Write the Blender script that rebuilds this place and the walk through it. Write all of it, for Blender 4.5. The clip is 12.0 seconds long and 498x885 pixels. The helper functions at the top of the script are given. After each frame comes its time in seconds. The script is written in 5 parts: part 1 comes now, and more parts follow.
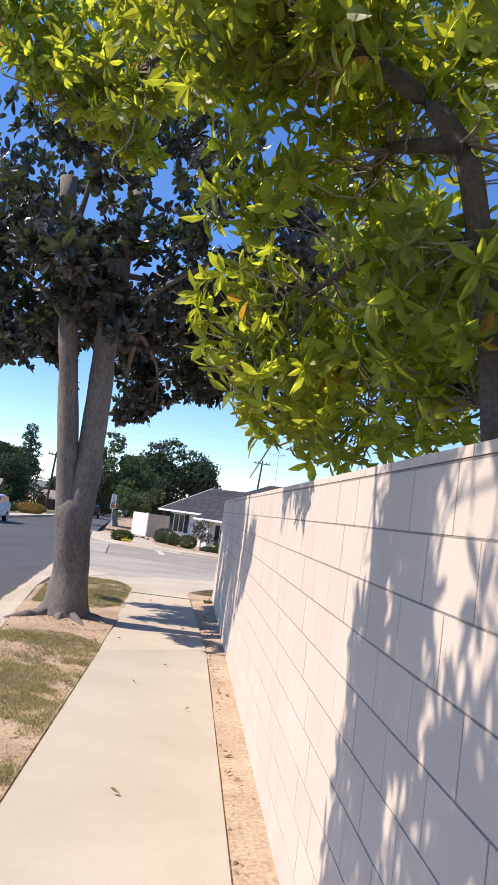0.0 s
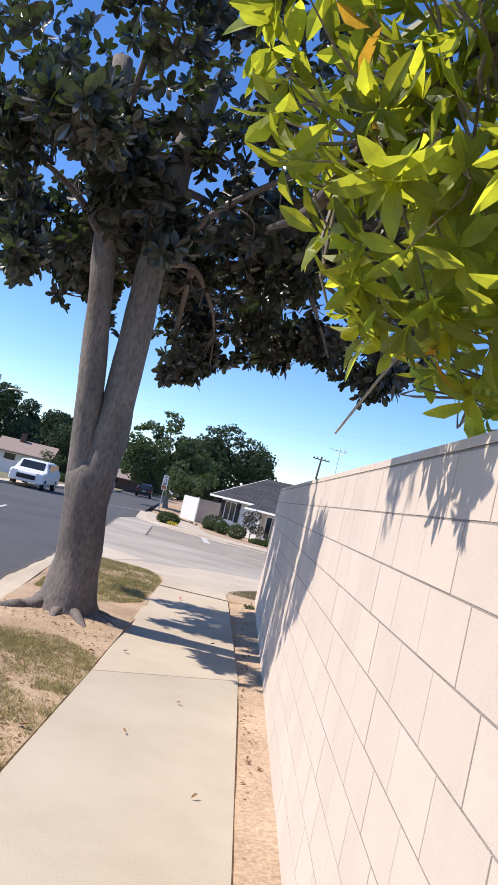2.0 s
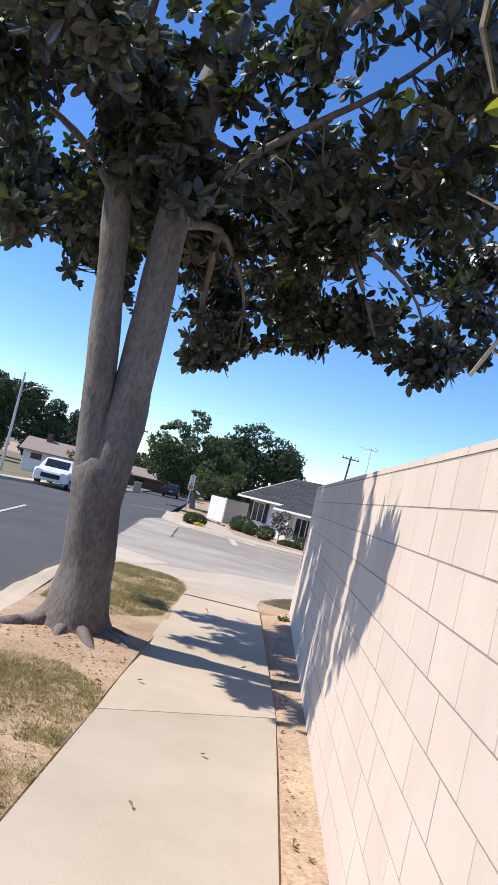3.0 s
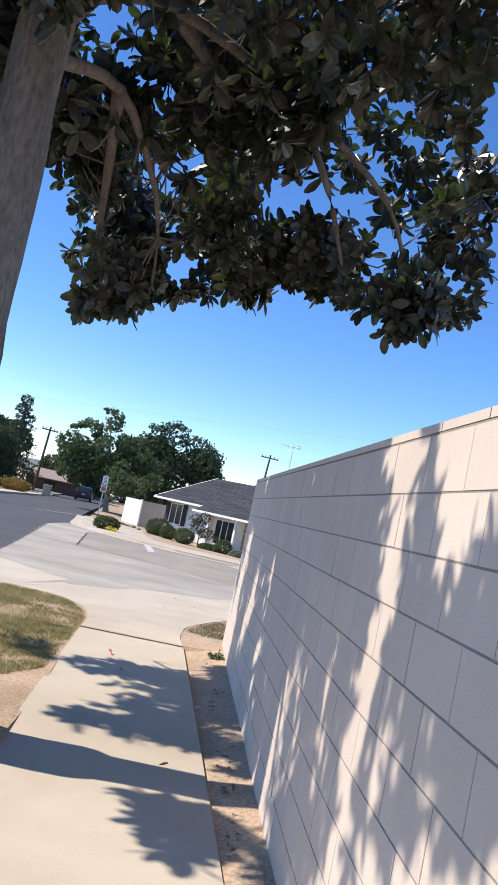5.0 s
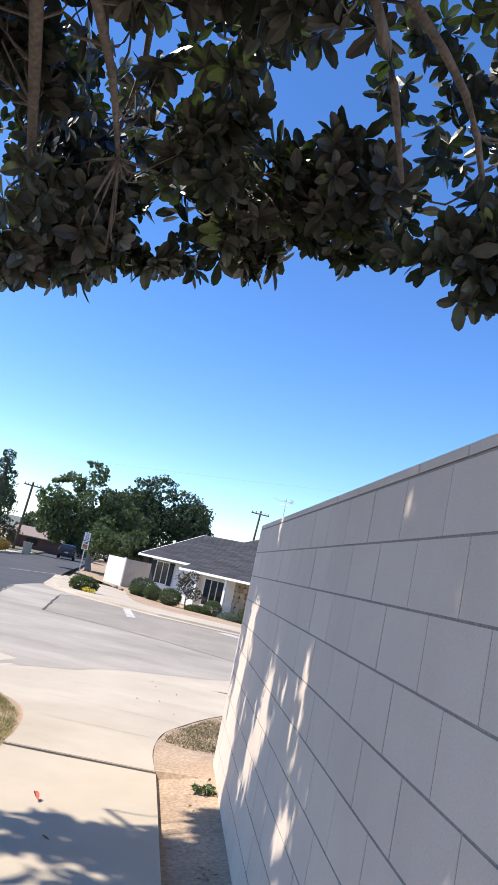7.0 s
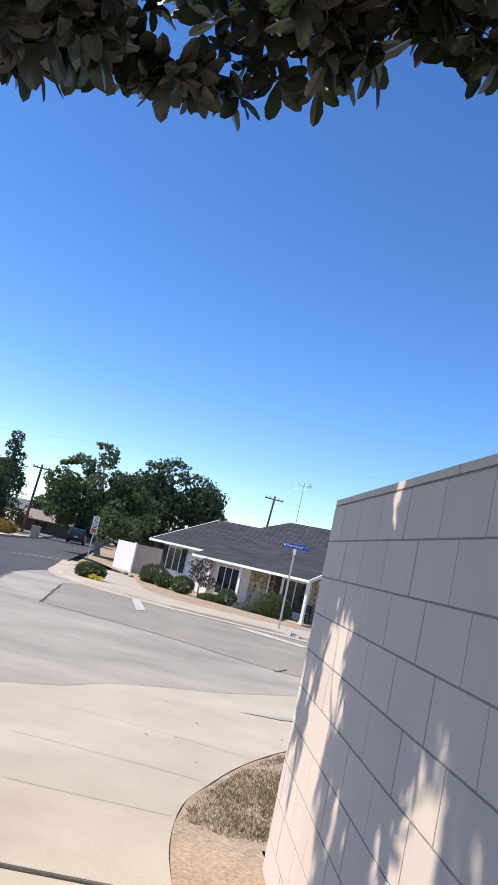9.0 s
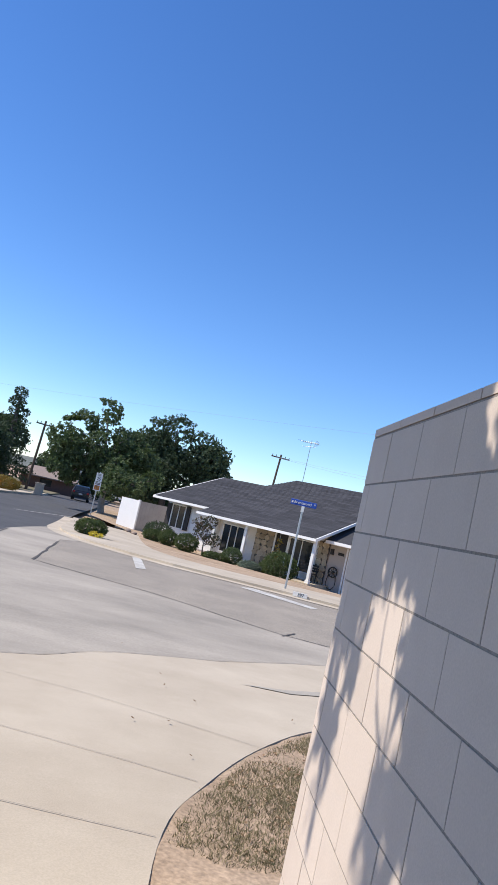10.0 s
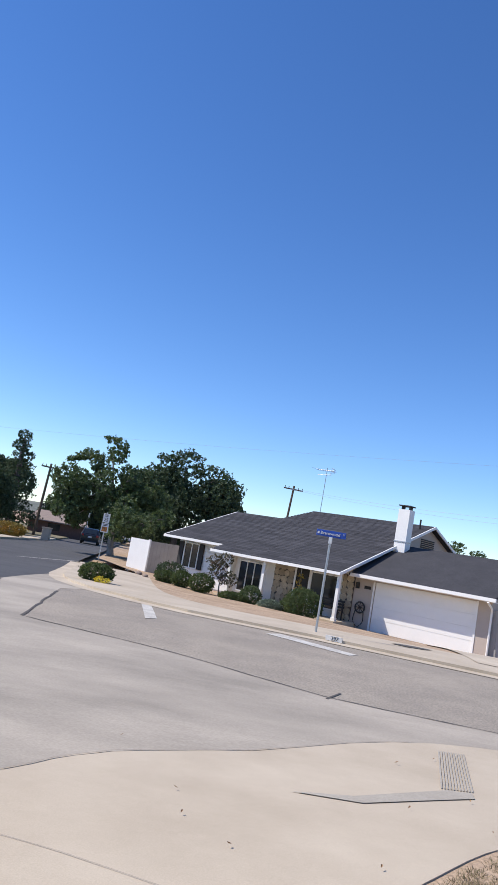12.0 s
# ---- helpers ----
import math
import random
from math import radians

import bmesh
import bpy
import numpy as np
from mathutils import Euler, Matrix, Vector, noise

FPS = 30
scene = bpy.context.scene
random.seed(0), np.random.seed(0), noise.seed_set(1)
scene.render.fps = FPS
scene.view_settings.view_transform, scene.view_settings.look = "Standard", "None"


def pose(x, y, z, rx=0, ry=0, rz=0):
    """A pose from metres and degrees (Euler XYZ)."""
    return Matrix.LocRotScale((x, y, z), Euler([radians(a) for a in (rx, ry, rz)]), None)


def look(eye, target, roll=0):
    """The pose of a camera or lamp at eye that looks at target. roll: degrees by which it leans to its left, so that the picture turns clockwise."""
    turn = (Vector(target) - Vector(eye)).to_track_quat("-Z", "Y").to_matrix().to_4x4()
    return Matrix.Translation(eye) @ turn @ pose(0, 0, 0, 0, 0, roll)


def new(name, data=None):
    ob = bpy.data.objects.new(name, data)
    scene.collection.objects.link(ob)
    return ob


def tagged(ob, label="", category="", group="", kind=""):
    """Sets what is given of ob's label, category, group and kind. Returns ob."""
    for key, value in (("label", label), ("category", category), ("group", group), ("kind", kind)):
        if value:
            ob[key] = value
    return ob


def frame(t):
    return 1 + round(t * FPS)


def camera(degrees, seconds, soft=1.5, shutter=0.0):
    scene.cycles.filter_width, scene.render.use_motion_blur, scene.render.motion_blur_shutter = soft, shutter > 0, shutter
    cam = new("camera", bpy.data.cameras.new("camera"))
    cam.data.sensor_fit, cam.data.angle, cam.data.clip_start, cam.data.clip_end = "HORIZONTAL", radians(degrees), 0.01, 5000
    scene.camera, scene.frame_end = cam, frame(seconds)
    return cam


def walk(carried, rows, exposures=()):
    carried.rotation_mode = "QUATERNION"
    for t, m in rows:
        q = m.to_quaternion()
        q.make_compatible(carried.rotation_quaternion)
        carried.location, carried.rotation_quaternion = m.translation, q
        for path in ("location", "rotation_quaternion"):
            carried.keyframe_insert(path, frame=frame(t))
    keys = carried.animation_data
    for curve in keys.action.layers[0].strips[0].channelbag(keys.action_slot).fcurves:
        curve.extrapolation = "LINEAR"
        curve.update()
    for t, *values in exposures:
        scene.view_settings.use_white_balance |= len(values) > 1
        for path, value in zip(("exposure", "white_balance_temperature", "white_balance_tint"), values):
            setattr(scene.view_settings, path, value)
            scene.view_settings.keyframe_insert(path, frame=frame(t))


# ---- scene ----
cam = camera(36.4, 12.0)
PATH = [
    (0, (1.804, -1.5, 1.775), (1.933, 0.486, 1.967), 7.5),
    (0.5, (1.91, -0.994, 1.753), (1.94, 1.003, 1.869), 10.1),
    (0.8, (1.935, -0.669, 1.724), (1.91, 1.329, 1.817), 10.9),
    (1, (1.891, -0.39, 1.727), (1.876, 1.607, 1.839), 13.0),
    (1.5, (1.971, 0.321, 1.728), (1.913, 2.31, 1.923), 12.9),
    (2, (1.907, 1.006, 1.714), (1.885, 3.0, 1.861), 13.3),
    (2.5, (1.89, 1.654, 1.677), (1.761, 3.645, 1.801), 13.8),
    (3, (1.825, 2.298, 1.673), (1.733, 4.291, 1.805), 13.3),
    (3.2, (1.83, 2.571, 1.683), (1.836, 4.563, 1.867), 10.4),
    (4.8, (1.761, 4.83, 1.615), (1.862, 6.817, 1.821), 11.8),
    (5, (1.734, 5.065, 1.602), (1.856, 7.053, 1.786), 12.2),
    (5.5, (1.803, 5.762, 1.589), (1.991, 7.739, 1.827), 10.2),
    (6, (1.802, 6.415, 1.624), (2.004, 8.37, 1.997), 7.9),
    (6.5, (1.856, 7.044, 1.59), (2.03, 9.005, 1.946), 9.2),
    (7, (1.83, 7.611, 1.594), (1.948, 9.579, 1.931), 12.1),
    (7.5, (1.808, 8.155, 1.578), (1.864, 10.125, 1.917), 13.4),
    (7.7, (1.785, 8.403, 1.608), (1.819, 10.373, 1.952), 13.6),
    (9.3, (1.715, 10.214, 1.598), (1.865, 12.19, 1.862), 11.8),
    (9.5, (1.74, 10.403, 1.554), (1.945, 12.378, 1.795), 11.4),
    (10, (1.81, 11.059, 1.559), (1.916, 13.047, 1.747), 12.9),
    (10.5, (1.775, 11.579, 1.523), (1.846, 13.571, 1.691), 13.4),
    (11, (1.805, 12.138, 1.515), (1.778, 14.131, 1.688), 12.8),
    (11.5, (1.789, 12.663, 1.51), (1.824, 14.658, 1.658), 8.8),
    (12, (1.778, 13.262, 1.527), (1.843, 15.242, 1.8), 10.1),
]
EXPOSURES = [(0, 0.68, 7100, 14), (3, 0.62, 6850, 12), (5.5, 0.72, 6800, 10), (7.5, 0.86, 6900, 10), (9.3, 0.54, 6850, 10), (10.5, 0.43, 6800, 10), (12, 0.36, 6800, 11)]
walk(cam, [(t, look(eye, target, roll)) for t, eye, target, roll in PATH], EXPOSURES)

# ---- sky, sun, exposure ----
SUN_AZ, SUN_EL = (-1.0, 0.0), radians(50)
world = bpy.data.worlds.new("sky")
scene.world = world
world.use_nodes = True
wn = world.node_tree
sky = wn.nodes.new("ShaderNodeTexSky")
sky.sky_type = "NISHITA"
sky.sun_disc = False
sky.sun_elevation = SUN_EL
sky.sun_rotation = math.atan2(SUN_AZ[0], SUN_AZ[1])
sky.altitude = 1500
sky.air_density, sky.dust_density, sky.ozone_density = 1.0, 0.0, 5.0
deep = wn.nodes.new("ShaderNodeHueSaturation")
deep.inputs["Saturation"].default_value, deep.inputs["Hue"].default_value = 1.19, 0.508
wn.links.new(sky.outputs[0], deep.inputs["Color"])
wn.links.new(deep.outputs[0], wn.nodes["Background"].inputs[0])
wn.nodes["Background"].inputs[1].default_value = 0.15

sun_data = bpy.data.lights.new("sun", "SUN")
sun_data.energy, sun_data.angle, sun_data.color = 4.0, radians(0.53), (1.0, 0.955, 0.89)
sun = new("sun", sun_data)
sun.matrix_world = look((SUN_AZ[0] * math.cos(SUN_EL) * 40, SUN_AZ[1] * math.cos(SUN_EL) * 40, math.sin(SUN_EL) * 40), (0, 0, 0))


# ---- materials ----
def material(name, base, rough=0.8, second=None, scale=3.0, amount=0.6, fine=60.0, fine_amount=0.25, bump=0.15, bump_scale=None,
             metal=0.0, per_object=0.0, per_island=0.0, spec=0.4, translucent=None, translucent_mix=0.0, streak=None):
    """A surface with variation at two scales, optional variation per piece, relief, and light let through (leaves)."""
    m = bpy.data.materials.new(name)
    m.use_nodes = True
    nt = m.node_tree
    n, l = nt.nodes, nt.links
    bsdf = n["Principled BSDF"]
    geo = n.new("ShaderNodeNewGeometry")
    pos = geo.outputs["Position"]
    if streak:
        mp = n.new("ShaderNodeMapping")
        mp.inputs["Scale"].default_value = streak
        l.new(pos, mp.inputs["Vector"])
        pos = mp.outputs[0]
    big = n.new("ShaderNodeTexNoise")
    big.inputs["Scale"].default_value, big.inputs["Detail"].default_value, big.inputs["Roughness"].default_value = scale, 6, 0.65
    l.new(pos, big.inputs["Vector"])
    ramp = n.new("ShaderNodeMapRange")
    ramp.inputs["From Min"].default_value, ramp.inputs["From Max"].default_value = 0.36, 0.66
    ramp.inputs["To Max"].default_value = amount
    l.new(big.outputs["Fac"], ramp.inputs["Value"])
    mix = n.new("ShaderNodeMix")
    mix.data_type = "RGBA"
    mix.inputs["A"].default_value = (*base, 1)
    second = second or tuple(c * 0.7 for c in base)
    mix.inputs["B"].default_value = (*second, 1)
    l.new(ramp.outputs[0], mix.inputs["Factor"])
    grain = n.new("ShaderNodeTexNoise")
    grain.inputs["Scale"].default_value, grain.inputs["Detail"].default_value = fine, 4
    l.new(pos, grain.inputs["Vector"])
    gr = n.new("ShaderNodeMapRange")
    gr.inputs["From Min"].default_value, gr.inputs["From Max"].default_value = 0.3, 0.7
    gr.inputs["To Min"].default_value, gr.inputs["To Max"].default_value = 1 - fine_amount, 1 + fine_amount
    l.new(grain.outputs["Fac"], gr.inputs["Value"])
    value = gr.outputs[0]
    for source, span in ((("ShaderNodeObjectInfo", "Random"), per_object), (("ShaderNodeNewGeometry", "Random Per Island"), per_island)):
        if span:
            info = n.new(source[0])
            r = n.new("ShaderNodeMapRange")
            r.inputs["To Min"].default_value, r.inputs["To Max"].default_value = 1 - span, 1 + span
            l.new(info.outputs[source[1]], r.inputs["Value"])
            mul = n.new("ShaderNodeMath")
            mul.operation = "MULTIPLY"
            l.new(value, mul.inputs[0])
            l.new(r.outputs[0], mul.inputs[1])
            value = mul.outputs[0]
    hsv = n.new("ShaderNodeHueSaturation")
    l.new(mix.outputs["Result"], hsv.inputs["Color"])
    l.new(value, hsv.inputs["Value"])
    l.new(hsv.outputs[0], bsdf.inputs["Base Color"])
    bsdf.inputs["Roughness"].default_value = rough
    bsdf.inputs["Metallic"].default_value = metal
    bsdf.inputs["Specular IOR Level"].default_value = spec
    if bump:
        b = n.new("ShaderNodeBump")
        b.inputs["Strength"].default_value, b.inputs["Distance"].default_value = bump, 0.01
        src = grain
        if bump_scale:
            src = n.new("ShaderNodeTexNoise")
            src.inputs["Scale"].default_value, src.inputs["Detail"].default_value = bump_scale, 5
            l.new(pos, src.inputs["Vector"])
        l.new(src.outputs["Fac"], b.inputs["Height"])
        l.new(b.outputs[0], bsdf.inputs["Normal"])
    if translucent:
        tr = n.new("ShaderNodeBsdfTranslucent")
        tint = n.new("ShaderNodeHueSaturation")
        tint.inputs["Color"].default_value = (*translucent, 1)
        l.new(value, tint.inputs["Value"])
        l.new(tint.outputs[0], tr.inputs["Color"])
        ms = n.new("ShaderNodeMixShader")
        ms.inputs[0].default_value = translucent_mix
        l.new(bsdf.outputs[0], ms.inputs[1])
        l.new(tr.outputs[0], ms.inputs[2])
        l.new(ms.outputs[0], n["Material Output"].inputs["Surface"])
    return m


BLOCK = material("block", (0.585, 0.487, 0.41), 0.92, (0.50, 0.41, 0.34), 2.2, 0.5, 140, 0.05, 0.1, 160, per_object=0.03)
BLOCK_REST = material("block_joined", (0.585, 0.487, 0.41), 0.92, (0.50, 0.41, 0.34), 2.2, 0.5, 140, 0.05, 0.1, 160, per_island=0.03)
# mortar colour includes the shade of deeper joints, modelled nearly flush
MORTAR = material("mortar", (0.285, 0.245, 0.21), 0.95, None, 4, 0.4, 90, 0.2, 0.4)
CONCRETE = material("concrete", (0.525, 0.448, 0.345), 0.9, (0.405, 0.335, 0.25), 0.55, 0.85, 120, 0.08, 0.1, per_object=0.03)
CONCRETE_OLD = material("weathered_concrete", (0.455, 0.40, 0.32), 0.9, (0.37, 0.318, 0.245), 0.7, 0.8, 110, 0.09, 0.1, per_object=0.03)
CONCRETE_GREY = material("grey_concrete", (0.41, 0.36, 0.295), 0.88, (0.27, 0.238, 0.195), 0.5, 1.0, 60, 0.12, 0.15, streak=(0.6, 1.2, 1))
ASPHALT = material("asphalt", (0.085, 0.084, 0.086), 0.92, (0.055, 0.055, 0.058), 0.4, 0.8, 70, 0.35, 0.5, 90)
ASPHALT_PALE = material("worn_asphalt", (0.33, 0.285, 0.23), 0.95, (0.235, 0.205, 0.17), 0.7, 0.8, 30, 0.32, 0.5, 60)
JOINT = material("slab_joint", (0.33, 0.285, 0.235), 0.95, None, 5, 0.4, 60, 0.2, 0.0)
CRACK = material("crack_filler", (0.10, 0.09, 0.08), 0.9, None, 5, 0.3, 60, 0.2, 0.0)
DIRT = material("dirt", (0.46, 0.335, 0.23), 0.97, (0.33, 0.235, 0.155), 1.6, 0.9, 40, 0.28, 0.7, 26)
SOIL = material("dry_turf_soil", (0.46, 0.335, 0.225), 0.97, (0.29, 0.20, 0.125), 1.1, 0.9, 40, 0.3, 0.7, 22)
GRASS_DARK = material("dull_grass", (0.26, 0.205, 0.125), 0.9, (0.135, 0.13, 0.062), 1.6, 0.9, 9, 0.2, 0, per_island=0.55, translucent=(0.2, 0.19, 0.07), translucent_mix=0.2)
# verge soil and greenery, with the shade there mixed into the dark tone
VERGE = material("far_verge_soil_and_shade", (0.22, 0.18, 0.115), 0.97, (0.13, 0.125, 0.06), 0.5, 0.9, 20, 0.3, 0.3)
GRASS = material("dry_grass", (0.42, 0.34, 0.195), 0.9, (0.28, 0.255, 0.11), 1.2, 0.9, 9, 0.2, 0, per_island=0.5, translucent=(0.32, 0.30, 0.10), translucent_mix=0.3)
BARK = material("bark", (0.20, 0.17, 0.15), 0.95, (0.10, 0.088, 0.08), 3.0, 0.8, 38, 0.3, 0.9, 30, streak=(1, 1, 0.35))
TWIG = material("twig", (0.26, 0.22, 0.18), 0.9, None, 6, 0.5, 60, 0.2, 0.2)
LEAF_DARK = material("magnolia_leaf", (0.052, 0.056, 0.046), 0.34, (0.064, 0.052, 0.050), 0.9, 0.8, 14, 0.2, 0, per_island=0.35, spec=0.5,
                     translucent=(0.075, 0.13, 0.02), translucent_mix=0.16)
LEAF_LIGHT = material("light_leaf", (0.13, 0.175, 0.032), 0.45, (0.095, 0.135, 0.03), 1.2, 0.8, 14, 0.2, 0, per_island=0.4, spec=0.4,
                      translucent=(0.64, 0.68, 0.05), translucent_mix=0.5)
LEAF_OLD = material("turning_leaf", (0.34, 0.17, 0.04), 0.5, (0.2, 0.2, 0.04), 9, 0.9, 30, 0.2, 0, per_island=0.3, translucent=(0.6, 0.34, 0.04), translucent_mix=0.5)
LEAF_FAR = material("far_leaf", (0.105, 0.145, 0.060), 0.6, (0.070, 0.100, 0.040), 0.5, 0.8, 6, 0.2, 0, per_island=0.45, translucent=(0.10, 0.16, 0.03), translucent_mix=0.2)
LEAF_FAR_DARK = material("far_dark_leaf", (0.070, 0.105, 0.050), 0.65, (0.045, 0.070, 0.034), 0.5, 0.8, 6, 0.2, 0, per_island=0.4, translucent=(0.06, 0.10, 0.02), translucent_mix=0.15)
LEAF_HEDGE = material("hedge_leaf", (0.070, 0.100, 0.034), 0.7, (0.045, 0.070, 0.025), 2.5, 0.8, 12, 0.2, 0, per_island=0.4, translucent=(0.16, 0.22, 0.04), translucent_mix=0.2)
LEAF_RED = material("reddish_leaf", (0.085, 0.095, 0.04), 0.55, (0.12, 0.06, 0.04), 2.5, 0.9, 12, 0.2, 0, per_island=0.4)
LEAF_ORANGE = material("orange_flower", (0.42, 0.22, 0.03), 0.6, (0.20, 0.22, 0.05), 1.5, 0.8, 12, 0.2, 0, per_island=0.4)
LEAF_YELLOW = material("yellow_flower", (0.75, 0.60, 0.05), 0.6, None, 3, 0.4, 12, 0.2, 0)
FALLEN = material("fallen_leaf", (0.23, 0.13, 0.07), 0.8, (0.33, 0.22, 0.12), 12, 0.8, 60, 0.2, 0.1)
RED_LEAF = material("red_fallen_leaf", (0.5, 0.08, 0.05), 0.7, None, 12, 0.5, 60, 0.2, 0.1)
STUCCO = material("white_stucco", (0.74, 0.71, 0.67), 0.92, (0.66, 0.63, 0.59), 1.0, 0.4, 90, 0.06, 0.2)
WHITE = material("white_paint", (0.80, 0.79, 0.77), 0.55, (0.74, 0.73, 0.70), 2, 0.4, 50, 0.04, 0.05)
TAUPE = material("taupe_stucco", (0.46, 0.39, 0.34), 0.92, (0.41, 0.35, 0.30), 1.2, 0.5, 90, 0.07, 0.2)
SHINGLE = material("charcoal_shingle", (0.055, 0.054, 0.060), 0.95, (0.036, 0.036, 0.041), 1.5, 0.7, 25, 0.35, 0.4, per_island=0.25)
STONE = material("flagstone", (0.42, 0.34, 0.24), 0.9, (0.30, 0.25, 0.19), 3, 0.7, 30, 0.2, 0.5, per_object=0.25)
STONE_JOINT = material("stone_joint", (0.10, 0.09, 0.08), 0.95, None, 5, 0.4, 60, 0.2, 0.2)
GLASS_DARK = material("window_glass", (0.02, 0.025, 0.028), 0.06, None, 2, 0.3, 10, 0.05, 0, spec=0.7)
DARK = material("dark_paint", (0.030, 0.028, 0.027), 0.7, None, 3, 0.4, 40, 0.15, 0.05)
GALV = material("galvanised_steel", (0.45, 0.46, 0.47), 0.45, (0.36, 0.37, 0.38), 8, 0.5, 60, 0.1, 0.05, metal=0.85)
BLUE = material("blue_sign", (0.02, 0.075, 0.36), 0.45, None, 6, 0.3, 60, 0.05, 0)
SIGN_WHITE = material("sign_white", (0.72, 0.72, 0.70), 0.5, None, 6, 0.3, 60, 0.05, 0)
ORANGE = material("orange_sign", (0.70, 0.22, 0.03), 0.5, None, 6, 0.3, 60, 0.05, 0)
POLE_WOOD = material("pole_wood", (0.10, 0.075, 0.055), 0.95, (0.06, 0.045, 0.035), 2, 0.7, 40, 0.25, 0.4, streak=(1, 1, 0.1))
LINE_PAINT = material("road_paint", (0.56, 0.54, 0.49), 0.8, (0.38, 0.35, 0.31), 3.0, 0.8, 25, 0.15, 0.1)
TRUNCATED = material("ramp_concrete", (0.40, 0.36, 0.30), 0.9, (0.32, 0.285, 0.235), 1.2, 0.6, 60, 0.15, 0.2)
KERB_PAINT = material("kerb_white", (0.72, 0.70, 0.66), 0.7, (0.55, 0.52, 0.48), 8, 0.6, 60, 0.1, 0)
ROOF_TAN = material("tan_roof", (0.30, 0.235, 0.20), 0.9, (0.22, 0.17, 0.15), 2, 0.5, 20, 0.2, 0.2)
# red brick darkened to stand in for tree shade on the far house
BRICK_SHADED = material("shaded_red_brick", (0.15, 0.085, 0.068), 0.9, (0.10, 0.06, 0.05), 3, 0.6, 30, 0.2, 0.3)
CAR_BLACK = material("car_black", (0.012, 0.013, 0.016), 0.22, None, 3, 0.2, 60, 0.05, 0, spec=0.6)
CAR_WHITE = material("car_white", (0.72, 0.72, 0.72), 0.25, None, 3, 0.2, 60, 0.03, 0, spec=0.6)
CAR_RED = material("car_red", (0.13, 0.012, 0.012), 0.25, None, 3, 0.2, 60, 0.03, 0, spec=0.6)
RUBBER = material("rubber", (0.02, 0.02, 0.02), 0.85, None, 8, 0.3, 60, 0.1, 0)
TAIL = material("tail_lamp", (0.45, 0.02, 0.02), 0.25, None, 8, 0.2, 60, 0.05, 0)
LAMP_GLASS = material("lamp_glass", (0.75, 0.77, 0.8), 0.15, None, 8, 0.2, 60, 0.03, 0)
GREY_AND_SHADED_FENCE = material("grey_and_shaded_fence", (0.38, 0.36, 0.35), 0.85, (0.30, 0.285, 0.28), 2, 0.6, 50, 0.1, 0.1)
LEAF_GREY = material("silvery_leaf", (0.17, 0.21, 0.15), 0.7, (0.10, 0.14, 0.09), 2.5, 0.8, 12, 0.2, 0, per_island=0.35)
GALV_BARK = material("pale_bark", (0.34, 0.30, 0.27), 0.9, (0.22, 0.19, 0.17), 2, 0.7, 30, 0.2, 0.3)
LED = material("led_panel", (0.55, 0.20, 0.04), 0.5, (0.10, 0.06, 0.03), 9, 0.9, 20, 0.3, 0)
BARK_DARK = material("dark_bark", (0.10, 0.08, 0.065), 0.95, (0.06, 0.05, 0.04), 4.0, 0.8, 38, 0.3, 0.8, 30)
PALE_TWIG = material("pale_twig", (0.42, 0.37, 0.31), 0.9, None, 6, 0.5, 60, 0.2, 0.2)
ROCK = material("rock", (0.32, 0.24, 0.19), 0.95, (0.24, 0.19, 0.16), 6, 0.7, 40, 0.2, 0.5)
HILL = material("far_hill", (0.16, 0.17, 0.15), 1.0, (0.12, 0.14, 0.12), 0.02, 0.8, 0.3, 0.2, 0)


# ---- building tools ----
def as_object(name, bm, mat, parent=None, label="", smooth=False, bevel=0.0):
    if bevel:
        bmesh.ops.bevel(bm, geom=bm.edges[:], offset=bevel, segments=1, affect="EDGES", clamp_overlap=True)
    me = bpy.data.meshes.new(name)
    bm.to_mesh(me)
    bm.free()
    if smooth:
        for p in me.polygons:
            p.use_smooth = True
    me.materials.append(mat)
    ob = new(name, me)
    if parent:
        ob.parent = parent
    if label:
        ob["label"] = label
    return ob


def part(name, bm, mat, parent, label="", smooth=False, bevel=0.0):
    return as_object(name, bm, mat, parent, label, smooth, bevel)


def thing(name, m, label, category, group="", kind=""):
    ob = new(name)
    ob.matrix_world = m
    return tagged(ob, label, category, group, kind)


def add_box(bm, x0, y0, z0, x1, y1, z1, m=None):
    vs = [bm.verts.new(Vector(c)) for c in ((x0, y0, z0), (x1, y0, z0), (x1, y1, z0), (x0, y1, z0), (x0, y0, z1), (x1, y0, z1), (x1, y1, z1), (x0, y1, z1))]
    if m is not None:
        for v in vs:
            v.co = m @ v.co
    for f in ((3, 2, 1, 0), (4, 5, 6, 7), (0, 1, 5, 4), (1, 2, 6, 5), (2, 3, 7, 6), (3, 0, 4, 7)):
        bm.faces.new([vs[i] for i in f])
    return vs


def box_bm(x0, y0, z0, x1, y1, z1, m=None):
    bm = bmesh.new()
    add_box(bm, x0, y0, z0, x1, y1, z1, m)
    return bm


